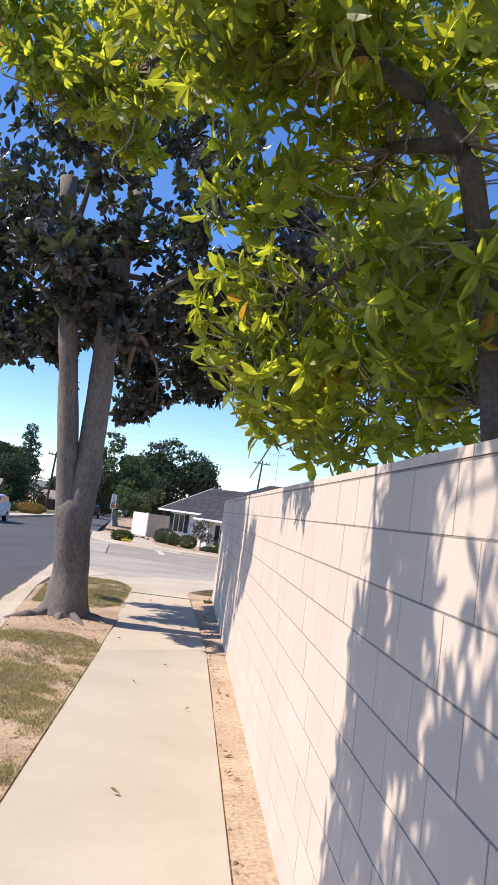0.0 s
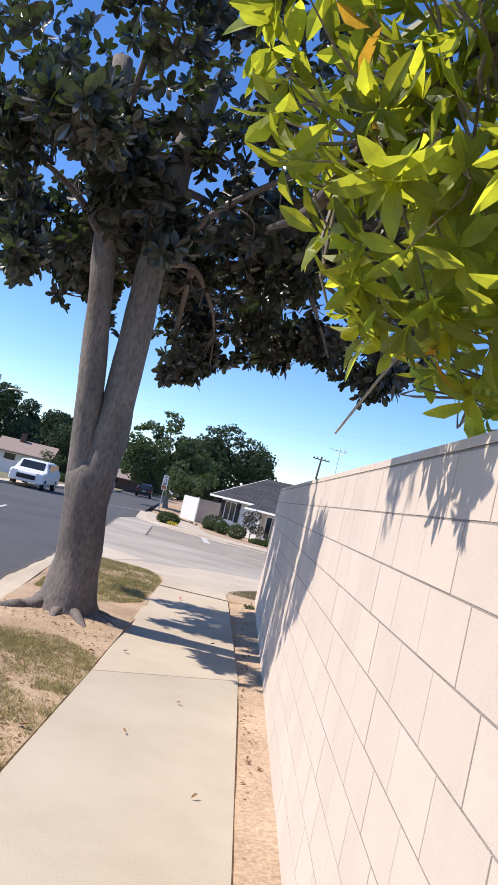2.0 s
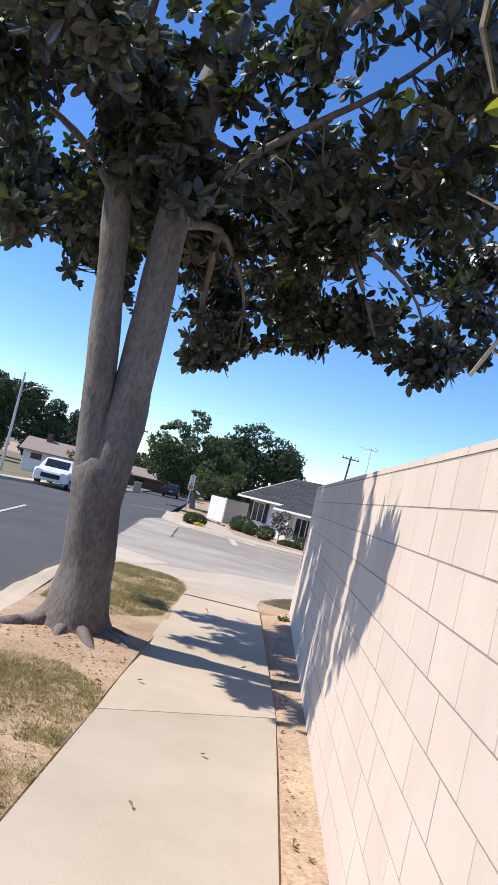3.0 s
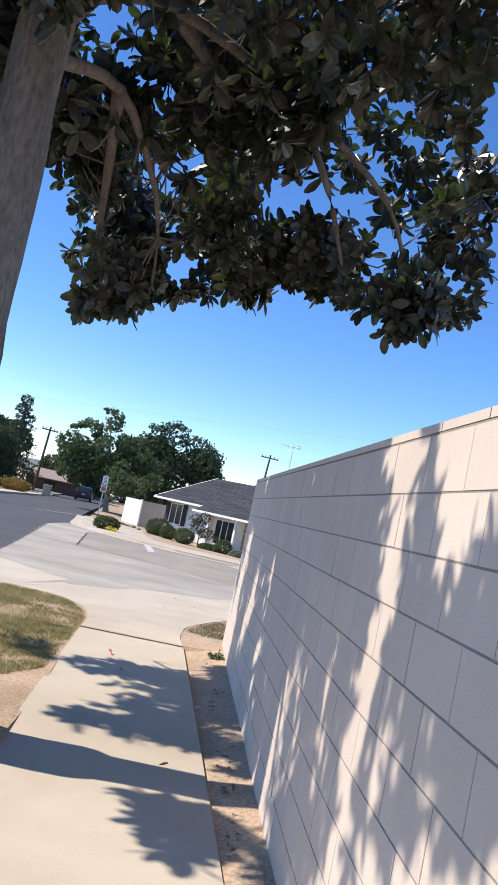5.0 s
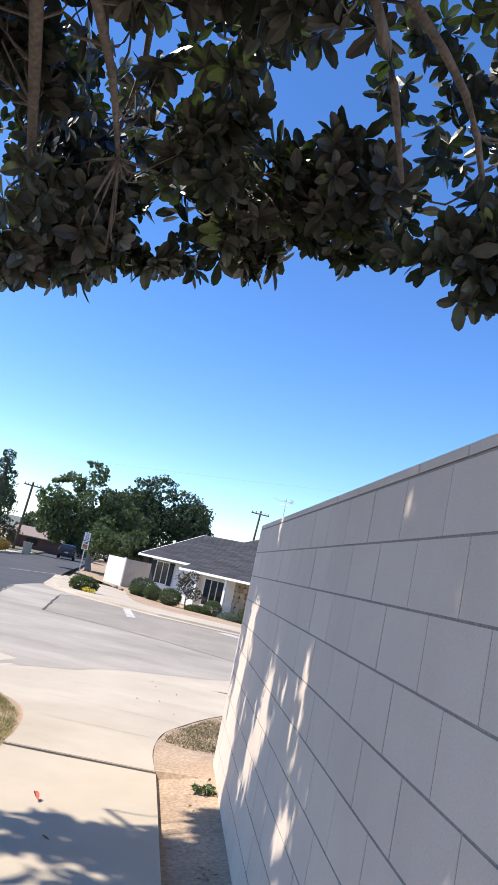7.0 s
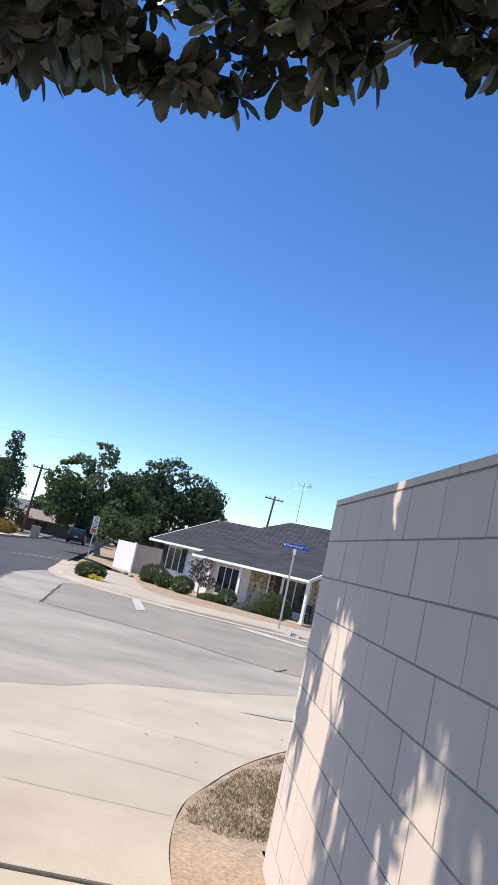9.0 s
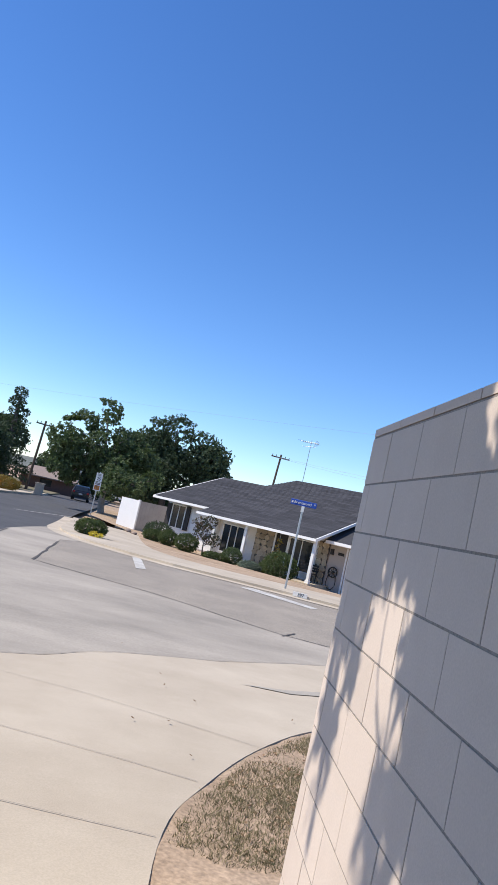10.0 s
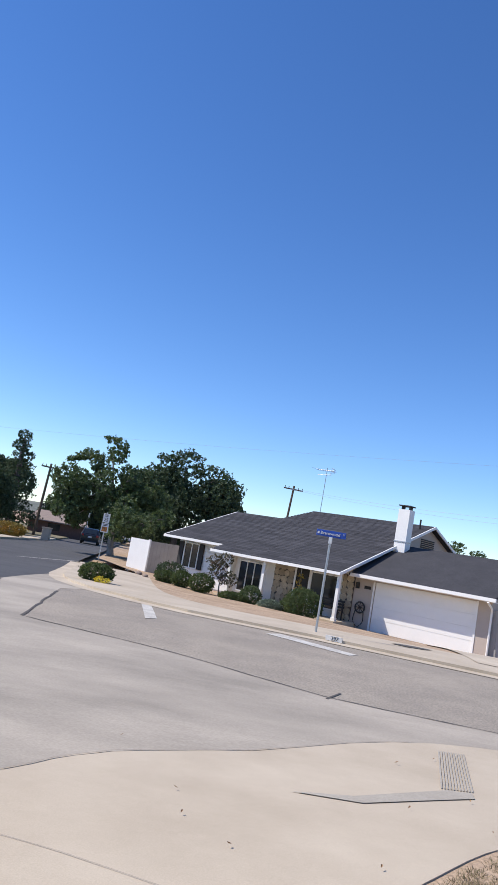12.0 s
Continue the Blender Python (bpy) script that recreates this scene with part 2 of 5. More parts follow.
def add_tube(bm, pts, radii, sides=8, wobble=0.0, cap=True):
    rings, pts = [], [Vector(p) for p in pts]
    for i, p in enumerate(pts):
        d = (pts[min(i + 1, len(pts) - 1)] - pts[max(i - 1, 0)]).normalized()
        a = d.orthogonal().normalized() if abs(d.z) < 0.9 else Vector((1, 0, 0)).cross(d).normalized()
        b = d.cross(a)
        ring = []
        for k in range(sides):
            t = 2 * math.pi * k / sides
            o = a * math.cos(t) + b * math.sin(t)
            r = radii[i] * (1 + wobble * noise.noise(p * 2.3 + o * 1.7))
            ring.append(bm.verts.new(p + o * r))
        rings.append(ring)
    for r0, r1 in zip(rings, rings[1:]):
        for k in range(sides):
            bm.faces.new((r0[k], r0[(k + 1) % sides], r1[(k + 1) % sides], r1[k]))
    if cap:
        bm.faces.new(rings[-1])
        bm.faces.new(rings[0][::-1])


def tube_bm(pts, radii, sides=8, wobble=0.0):
    bm = bmesh.new()
    add_tube(bm, pts, radii, sides, wobble)
    return bm


def smooth_path(pts, n=5):
    """Catmull-Rom through the points."""
    pts = [Vector(p) for p in pts]
    ext = [pts[0] * 2 - pts[1]] + pts + [pts[-1] * 2 - pts[-2]]
    out = []
    for i in range(1, len(ext) - 2):
        for k in range(n):
            t = k / n
            p0, p1, p2, p3 = ext[i - 1:i + 3]
            out.append(0.5 * ((2 * p1) + (p2 - p0) * t + (2 * p0 - 5 * p1 + 4 * p2 - p3) * t * t + (3 * p1 - p0 - 3 * p2 + p3) * t ** 3))
    out.append(pts[-1])
    return out


def inside(x, y, poly):
    c = False
    for (x0, y0), (x1, y1) in zip(poly, poly[1:] + poly[:1]):
        if (y0 > y) != (y1 > y) and x < (x1 - x0) * (y - y0) / (y1 - y0) + x0:
            c = not c
    return c


def step(a, b, v):
    t = min(1.0, max(0.0, (v - a) / (b - a)))
    return t * t * (3 - 2 * t)


# ---- lie of the land ----
def road_z(x, y):
    """The streets lie a kerb below the pavement and fall away beyond the crossing."""
    xc = min(14.0, max(-4.0, x))
    return -0.17 - 0.03 * step(17, 24, y) - step(30, 50, y) * (0.65 + 0.05 * xc) - 0.35 * step(52, 90, y)


ARC = [(-0.9, 16.4), (0.0, 17.9), (0.73, 18.55), (1.1, 19.1), (1.55, 19.5), (2.5, 20.1), (4.06, 21.4), (5.5, 21.9), (6.5, 21.7), (9, 20.3), (30, 11.0)]

ARC = [(p.x, p.y) for p in smooth_path([(x, y, 0) for x, y in ARC], 3)]


def arc_y(x):
    """The lip where the corner's concrete meets the gutter."""
    for (x0, y0), (x1, y1) in zip(ARC, ARC[1:]):
        if x < x1:
            return y0 + (y1 - y0) * (x - x0) / (x1 - x0)
    return 11.0


def walk_z(x, y):
    """The pavement, flat beside the wall, then a ramp down to the gutter's lip."""
    return road_z(x, y) * step(14.6, max(15.6, arc_y(x)), y)


def lot_z(x, y):
    return road_z(x, y) + 0.08


def sheet(name, poly, height, mat, cell=1.0, lift=0.0, depth=0.0, parent=None, label=""):
    """A flat outline cut into cells and laid on a height function; depth gives it sides."""
    bm = bmesh.new()
    bm.faces.new([bm.verts.new((x, y, 0)) for x, y in poly])
    xs, ys = [p[0] for p in poly], [p[1] for p in poly]
    for lo, hi, ax in ((min(xs), max(xs), 0), (min(ys), max(ys), 1)):
        c = max(cell, (hi - lo) / 60)
        k = lo + c
        while k < hi - 1e-3:
            co, no = [0, 0, 0], [0, 0, 0]
            co[ax], no[ax] = k, 1
            bmesh.ops.bisect_plane(bm, geom=bm.verts[:] + bm.edges[:] + bm.faces[:], plane_co=co, plane_no=no)
            k += c
    bmesh.ops.triangulate(bm, faces=bm.faces[:])
    for f in bm.faces:
        if f.normal.z < 0:
            f.normal_flip()
    for v in bm.verts:
        v.co.z = height(v.co.x, v.co.y) + lift
    if depth:
        ext = bmesh.ops.extrude_edge_only(bm, edges=[e for e in bm.edges if len(e.link_faces) == 1])
        for v in ext["geom"]:
            if isinstance(v, bmesh.types.BMVert):
                v.co.z -= depth
        bmesh.ops.recalc_face_normals(bm, faces=bm.faces[:])
    return as_object(name, bm, mat, parent, label)


# ---- ground, streets, pavement ----
def kerb_x(y):
    """The near street's gutter edge."""
    return -0.62 - 0.105 * (y - 9.5)


ground = sheet("ground", [(-400, -60), (400, -60), (400, 900), (-400, 900)], lambda x, y: road_z(x, min(y, 120)) - 0.10, SOIL, 4.0)
tagged(ground, "dry brown ground around the crossing", "ground", kind="structure")
NEAR_KERB = [(kerb_x(y), y) for y in (-30, 0, 9, 13)] + [(-1.05, 14.6), (-0.9, 16.2), (0.0, 18.1)]
main_street = sheet("main_street", [(-11.5, -40), (kerb_x(-40) - 0.42, -40), (kerb_x(9.5) - 0.42, 9.5), (-1.75, 20), (-2.9, 32), (-2.9, 38.5), (-4.0, 47), (-8.5, 100), (-12, 150), (-18, 150), (-13, 90), (-11.8, 60)],
                    road_z, ASPHALT, 1.5, lift=0.0)
tagged(main_street, "dark grey asphalt street sloping away past the crossing", "road", kind="structure")
gutter = sheet("gutter", [(kerb_x(-40) - 0.42, -40), (kerb_x(-40) + 0.05, -40), (kerb_x(9.5) + 0.05, 9.5), (kerb_x(13) + 0.05, 13), (-0.95, 15.2), (0.0, 17.6), (0.0, 18.6), (-1.75, 20), (kerb_x(9.5) - 0.42, 9.5)], road_z, CONCRETE, 1.0, lift=0.006)
tagged(gutter, "pale concrete gutter along the street", "gutter", kind="structure")
CRACK_LINE = [(-0.98, 26.15), (0.3, 25.6), (1.5, 25.05), (2.7, 24.15), (3.7, 23.4), (5.9, 22.9), (9.5, 21.4), (30, 12.0)]
FAR_KERB = [(-4.2, 52), (-3.3, 44), (-2.75, 39.5), (-2.3, 37.2), (-1.75, 35.4), (-0.9, 33.8), (0.4, 32.45), (1.65, 31.65), (4.6, 30.75), (8.3, 29.3), (14, 26.8), (40, 15.5)]
cross_gutter = sheet("cross_gutter", [(-1.75, 20), (0, 18.6)] + ARC[1:] + [(30, 12.0)] + CRACK_LINE[-2::-1] + [(-1.5, 32.2), (-0.9, 33.8), (-1.75, 35.4), (-2.3, 37.2), (-2.75, 39.5), (-3.0, 38.5), (-2.95, 32)],
                     road_z, CONCRETE_GREY, 0.8, lift=0.008)
tagged(cross_gutter, "stained grey concrete cross gutter over the side street", "road", kind="structure")
side_street = sheet("side_street", CRACK_LINE + [(40, 15.5), (14, 26.8), (8.3, 29.3), (4.6, 30.75), (1.65, 31.65), (0.4, 32.45), (-0.9, 33.8), (-1.5, 32.2)], road_z, ASPHALT_PALE, 0.8, lift=0.004)
tagged(side_street, "worn pale grey asphalt side street", "road", kind="structure")


def ribbon(name, pts, width, height, mat, lift, parent, jitter=0.0):
    """A narrow strip along a line on the ground."""
    path = []
    for a, b in zip(pts, pts[1:]):
        n = max(1, int(math.dist(a, b) / 0.35))
        path += [(a[0] + (b[0] - a[0]) * k / n, a[1] + (b[1] - a[1]) * k / n) for k in range(n)]
    path.append(pts[-1])
    bm, prev = bmesh.new(), None
    for i, (x, y) in enumerate(path):
        q = path[min(i + 1, len(path) - 1)]
        p = path[max(i - 1, 0)]
        d = Vector((q[0] - p[0], q[1] - p[1])).normalized()
        j = jitter * noise.noise(Vector((x * 3, y * 3, 0)))
        w = width * (0.5 + (0.35 * noise.noise(Vector((x * 7, y * 7, 3))) if jitter else 0))
        cx, cy = x - d.y * j, y + d.x * j
        row = [bm.verts.new((cx - d.y * s * w, cy + d.x * s * w, height(cx, cy) + lift)) for s in (1, -1)]
        if prev:
            bm.faces.new((prev[0], prev[1], row[1], row[0]))
        prev = row
    return as_object(name, bm, mat, parent)


ribbon("crack", CRACK_LINE, 0.04, road_z, CRACK, 0.014, side_street, 0.05)
ribbon("crack", [(-0.98, 26.15), (-1.4, 31.3)], 0.05, road_z, CRACK, 0.014, side_street, 0.05)
ribbon("crack", [(3.66, 23.3), (3.95, 23.9)], 0.028, road_z, CRACK, 0.014, side_street, 0.08)
ribbon("crack", [(kerb_x(-30) - 0.42, -30), (kerb_x(9.5) - 0.42, 9.5), (-1.75, 20)], 0.06, road_z, CRACK, 0.012, main_street, 0.05)
ribbon("crack", [(-1.75, 20), (-2.9, 32)], 0.05, road_z, CRACK, 0.014, main_street, 0.06)


def paint_mark(quad, label):
    ob = sheet("road_marking", quad, road_z, LINE_PAINT, 0.6, lift=0.012)
    return tagged(ob, label, "road marking", "road markings", "structure")


paint_mark([(0.50, 32.1), (0.70, 32.4), (1.08, 29.1), (0.86, 28.8)], "worn white paint dash on the side street")
paint_mark([(3.40, 29.87), (3.74, 30.3), (5.2, 28.8), (4.96, 28.45)], "worn white paint bar on the side street")
paint_mark([(-6.6, 48.5), (-6.5, 48.5), (-4.4, 53), (-4.55, 53)], "thin white lane line on the dark street")
paint_mark([(-4.3, 18.0), (-4.2, 18.0), (-5.3, 25), (-5.4, 25)], "thin white lane line on the dark street")

# pavement slabs beside the wall
SW_L, SW_R = 0.975, 2.25


def flat(x, y):
    return 0.0


pavement = thing("pavement", Matrix.Identity(4), "pale sunlit concrete pavement beside the block wall", "pavement", kind="structure")
cuts = [-12, -6, 0.2, 7.6, 13.7]
for a, b in zip(cuts, cuts[1:]):
    taper = (0.0 if b < 12 else 0.22)
    bm = bmesh.new()
    vs = [(SW_L, a + 0.006), (SW_R, a + 0.006 + (0.83 if a == 7.6 else 0)), (SW_R - taper, b - 0.006 + (0.83 if b == 7.6 else 0)), (SW_L - 0.5 * taper, b - 0.006)]
    top = [bm.verts.new((x, y, 0.0)) for x, y in vs]
    low = [bm.verts.new((x, y, -0.12)) for x, y in vs]
    bm.faces.new(top)
    for i in range(4):
        bm.faces.new((top[i], low[i], low[(i + 1) % 4], top[(i + 1) % 4]))
    bmesh.ops.recalc_face_normals(bm, faces=bm.faces[:])
    part("slab", bm, CONCRETE if b > 8 else CONCRETE_OLD, pavement)

LEFT_TIP = [(0.865, 13.69), (0.87, 14.15), (0.79, 14.85), (0.55, 15.33), (0.2, 15.65), (-0.35, 15.8), (-0.9, 15.7)]
RIGHT_TIP = [(2.02, 13.69), (1.985, 14.3), (2.05, 14.97), (2.22, 15.5), (2.53, 16.3), (2.97, 17.15), (3.39, 17.7), (4.05, 18.4), (5.0, 19.0), (6.3, 19.3), (9, 18.4), (30, 8.2)]
RIGHT_TIP = [(p.x, p.y) for p in smooth_path([(x, y, 0) for x, y in RIGHT_TIP], 4)]
LEFT_TIP = [(p.x, p.y) for p in smooth_path([(x, y, 0) for x, y in LEFT_TIP], 3)]
corner = sheet("corner_pavement", LEFT_TIP[::-1] + RIGHT_TIP + ARC[::-1],
               walk_z, CONCRETE, 0.5, lift=0.012, depth=0.1)
tagged(corner, "pale concrete corner ramp curving down to the street", "pavement", kind="structure")
for line in ([(0.86, 13.685), (2.03, 13.685)], [(0.95, 14.82), (1.99, 14.74)], [(0.75, 15.98), (2.2, 15.6)], [(0.3, 17.68), (1.35, 17.25), (2.75, 16.58)]):
    ribbon("joint", line, 0.012 if line[0][1] < 14 else 0.005, walk_z, CRACK if line[0][1] < 14 else JOINT, 0.018, corner, 0.01)
ribbon("joint", ARC[3:-9], 0.013, walk_z, JOINT, 0.02, corner, 0.03)
# grooved band of the kerb ramp
ramp = thing("ramp_band", Matrix.Identity(4), "grooved darker concrete band set into the corner ramp", "ramp", kind="structure")
for k in range(11):
    a0, b0, side = Vector((4.06, 19.76)), Vector((4.52, 21.3)), Vector((0.3, 0.03))
    p, q = a0 + side * (k / 11), a0 + side * ((k + 0.62) / 11)
    bm = bmesh.new()
    for f in range(6):
        d0, d1 = (b0 - a0) * (f / 6), (b0 - a0) * ((f + 1) / 6)
        bm.faces.new([bm.verts.new((c.x, c.y, walk_z(c.x, c.y) + 0.02)) for c in (p + d0, q + d0, q + d1, p + d1)])
    part("rib", bm, TRUNCATED, ramp)
sheet("band", [(2.7, 19.0), (3.23, 18.96), (4.28, 19.57), (4.32, 19.74), (4.1, 19.72), (3.2, 19.12)], walk_z, TRUNCATED, 0.5, lift=0.02, parent=ramp)

# planted strips
PARKWAY = [(kerb_x(-30) + 0.17, -30), (SW_L - 0.02, -30), (SW_L - 0.02, 10.9), (0.86, 13.69)] + LEFT_TIP[1:-1] + [(-0.75, 15.6), (kerb_x(13) + 0.17, 13), (kerb_x(9) + 0.17, 9)]


def strip_z(x, y):
    mound = 0.09 * math.exp(-((x - 0.1) ** 2 + (y - 9.7) ** 2) / 0.7)
    return 0.002 + mound + 0.022 * noise.noise(Vector((x * 1.7, y * 1.7, 0))) - 0.012


parkway = sheet("parkway", PARKWAY, strip_z, SOIL, 0.35, depth=0.1)
tagged(parkway, "bare dry parkway of dirt and patchy grass", "ground", kind="structure")
dirt_strip = sheet("dirt_strip", [(SW_R - 0.25, -12), (2.52, -12), (2.52, 14.5), (6, 14.5), (30, 4.0), (30, 8.0)] + RIGHT_TIP[-2:0:-1] + [(2.0, 13.69), (SW_R - 0.3, 13.6), (SW_R - 0.25, 10.9)],
                   lambda x, y: (walk_z(x, y) if y > 13.7 else 0) - (-0.004 if y > 13.7 else 0.02 if x > 2.2 else 0.05) + (0.01 if y > 13.7 else 0.02) * noise.noise(Vector((x * 4, y * 2.5, 1))) + 0.035 * step(2.3, 2.5, x) * (1 if y < 14.3 else 0), DIRT, 0.25)
tagged(dirt_strip, "strip of bare sandy dirt along the wall", "ground", kind="structure")
kerb_bm = bmesh.new()
for a, b in zip(NEAR_KERB, NEAR_KERB[1:]):
    n = max(1, int(math.dist(a, b) / 1.5))
    for k in range(n):
        p = Vector(a).lerp(Vector(b), k / n)
        q = Vector(a).lerp(Vector(b), (k + 1) / n)
        d = (q - p).normalized()
        o = Vector((d.y, -d.x)) * 0.16
        zt = lambda c: 0.0 if c.y < 14.5 else walk_z(c.x, c.y) * 1.0 + 0.01
        top = [kerb_bm.verts.new((c.x, c.y, zt(c))) for c in (p, q, q + o, p + o)]
        low = [kerb_bm.verts.new((c.x - d.y * -0.02, c.y, -0.3)) for c in (p, q, q + o, p + o)]
        kerb_bm.faces.new(top)
        for i in range(4):
            kerb_bm.faces.new((top[i], low[i], low[(i + 1) % 4], top[(i + 1) % 4]))
bmesh.ops.recalc_face_normals(kerb_bm, faces=kerb_bm.faces[:])
near_kerb = as_object("kerb", kerb_bm, CONCRETE)
tagged(near_kerb, "pale concrete kerb along the parkway", "kerb", kind="structure")

# far corner: kerb, pavement, lot
off = []
for i, (x, y) in enumerate(FAR_KERB):
    p, q = FAR_KERB[max(i - 1, 0)], FAR_KERB[min(i + 1, len(FAR_KERB) - 1)]
    d = Vector((q[0] - p[0], q[1] - p[1])).normalized()
    off.append((-d.y, d.x))
far_walk = sheet("far_pavement", FAR_KERB + [(x + ox * 3.5, y + oy * 3.5) for (x, y), (ox, oy) in zip(FAR_KERB, off)][::-1], lot_z, CONCRETE, 0.7, lift=0.0, depth=0.25)
tagged(far_walk, "pale concrete pavement and kerb across the side street", "pavement", kind="structure")
ribbon("gutter_pan", [(x - ox * 0.24, y - oy * 0.24) for (x, y), (ox, oy) in zip(FAR_KERB, off)], 0.48, road_z, CONCRETE, 0.016, far_walk)
lot = sheet("house_lot", [(x + ox * 3.4, y + oy * 3.4) for (x, y), (ox, oy) in zip(FAR_KERB, off)] + [(60, 40), (60, 110), (-6, 110), (-4.6, 60)], lambda x, y: lot_z(x, min(y, 55)) - 0.02, SOIL, 1.5)
tagged(lot, "planted front yard ground of the corner house", "ground", kind="structure")
# cast shadow laid on the pavement as a dark patch in the crack colour
sheet("tar_patch", [(6.7, 32.15), (7.0, 31.85), (7.5, 31.95), (7.8, 32.3), (7.45, 32.55), (7.0, 32.5)], lot_z, CRACK, 0.5, lift=0.014, parent=far_walk, label="dark patch laid as a cast shadow on the pavement")
drive = sheet("driveway", [(8.4, 30.8), (15.0, 27.9), (17.5, 44.5), (11.2, 47.3)], lot_z, CONCRETE, 1.0, lift=0.012)
tagged(drive, "pale concrete driveway to the garage", "driveway", kind="structure")
far_bank = sheet("far_verge", [(-11.5, -40), (-11.8, 60), (-13, 90), (-18, 150), (-70, 150), (-70, -40)], lambda x, y: road_z(x, y) + 0.13, VERGE, 4.0, depth=0.2)
tagged(far_bank, "dry verge across the street", "ground", kind="structure")
far_path = sheet("far_footpath", [(-11.4, -40), (-11.7, 60), (-12.9, 90), (-14.3, 90), (-13.1, 60), (-12.9, -40)], lambda x, y: road_z(x, y) + 0.15, CONCRETE, 3.0, depth=0.2)
tagged(far_path, "pale footpath across the main street", "pavement", kind="structure")

# ---- block wall ----
WALL_X, WALL_END, COURSE, LENGTH, TOP = 2.487, 14.187, 0.1987, 0.3955, 1.990
wall = thing("wall_east", Matrix.Identity(4), "tall beige concrete block wall with a thin cap", "wall", kind="structure")
part("core", box_bm(WALL_X + 0.0018, -12, -0.1, WALL_X + 0.185, WALL_END - 0.007, TOP + 0.004), MORTAR, wall, "mortar coloured dark for the joints' shade")


def block_mesh(length, height, seed):
    bm = box_bm(0, 0.0034, 0.0038, 0.192, length - 0.0034, height - 0.0038)
    bmesh.ops.bevel(bm, geom=[e for e in bm.edges if abs(e.verts[0].co.z - e.verts[1].co.z) > 0.01], offset=0.0012, segments=1, affect="EDGES")
    for v in bm.verts:
        v.co.x += 0.0004 * noise.noise(Vector((v.co.y * 9, v.co.z * 9, seed)))
    me = bpy.data.meshes.new("block")
    bm.to_mesh(me)
    bm.free()
    return me


MESHES = {}


def put_block(y0, y1, z, height, seed, joined=None):
    key = (round(y1 - y0, 3), round(height, 3), seed)
    if key not in MESHES:
        MESHES[key] = block_mesh(y1 - y0, height, seed)
        MESHES[key].materials.append(BLOCK)
    dx = WALL_X + 0.0005 * math.sin(y0 * 37 + z * 91)
    if joined is not None:
        joined.append((MESHES[key], Vector((dx, y0, z))))
        return
    ob = new("block", MESHES[key])
    ob.location = (dx, y0, z)
    ob.parent = wall


joined_blocks, count = [], 0
for k in range(10):
    z = TOP - COURSE * (k + 1)
    first = 0.302 if k % 2 == 0 else 0.107
    y1 = WALL_END
    y0 = WALL_END - first
    while y1 > -11.5:
        near = y1 > 2.4
        put_block(y0, y1, z, COURSE, (int(y0 * 10) + k) % 3, None if near else joined_blocks)
        y1, y0 = y0, y0 - LENGTH
y1 = WALL_END
while y1 > -11.5:
    y0 = y1 - LENGTH
    put_block(y0, y1, TOP + 0.003, 0.039, 0, None if y1 > 8 else joined_blocks)
    y1 = y0
verts, faces = [], []
for me, at in joined_blocks:
    o = len(verts)
    verts += [v.co + at for v in me.vertices]
    faces += [[o + i for i in p.vertices] for p in me.polygons]
me = bpy.data.meshes.new("blocks")
me.from_pydata(verts, [], faces)
me.materials.append(BLOCK_REST)
rest = new("blocks", me)
rest.parent = wall
rest["kind"] = "stuff"


# ---- trees ----
def leaf_shape(length, width, fold=0.25, droop=0.25, blunt=0.6):
    """A folded, drooping leaf blade along +x, z up: rim of eight corners and a midrib point."""
    def z(f, side):
        return side * fold * width * 0.5 - droop * length * 0.6 * f * f
    rim = [(0.0, 0.0), (0.28, 0.36), (0.62, 0.5), (0.90, 0.5 * blunt), (1.0, 0.0), (0.90, -0.5 * blunt), (0.62, -0.5), (0.28, -0.36)]
    return np.array([(f * length, s * width, z(f, abs(s) * 2)) for f, s in rim] + [(0.55 * length, 0, z(0.55, 0))])


LEAF_FACES = tuple((i, 8, (i + 1) % 8) for i in range(8))


def leaf_mesh(name, tips, shape, rng, whorl=8, spread=(25, 80), sizes=(0.7, 1.15), faces=LEAF_FACES):
    """Whorls of leaves round twig tips (place, direction)."""
    V, F = [], []
    for place, direction in tips:
        d = Vector(direction).normalized()
        a = d.orthogonal().normalized()
        b = d.cross(a)
        n = max(3, int(rng.normal(whorl, 1.5)))
        turn = rng.uniform(0, 6.28)
        for k in range(n):
            t = turn + 6.283 * k / n + rng.uniform(-0.4, 0.4)
            tilt = math.radians(rng.uniform(*spread))
            out = d * math.cos(tilt) + (a * math.cos(t) + b * math.sin(t)) * math.sin(tilt)
            side = out.cross(d)
            if side.length < 1e-3:
                side = a
            side.normalize()
            up = side.cross(out)
            roll = rng.normal(0, 0.35)
            side, up = side * math.cos(roll) + up * math.sin(roll), up * math.cos(roll) - side * math.sin(roll)
            s = rng.uniform(*sizes)
            M = np.array([out, side, up]) * s
            o = len(V)
            V.extend((shape @ M + np.array(place) + np.array(d) * rng.uniform(-0.04, 0.02)).tolist())
            F.extend([tuple(o + i for i in f) for f in faces])
    me = bpy.data.meshes.new(name)
    me.from_pydata(V, [], F)
    return me


SMALL_FACES = ((0, 1, 2), (0, 2, 3))


def small_leaf(length, width):
    """A far leaf: two triangles folded along the midrib."""
    return np.array([(0, 0, 0), (0.5 * length, 0.5 * width, 0.12 * width), (length, 0, -0.12 * length), (0.5 * length, -0.5 * width, 0.12 * width)])


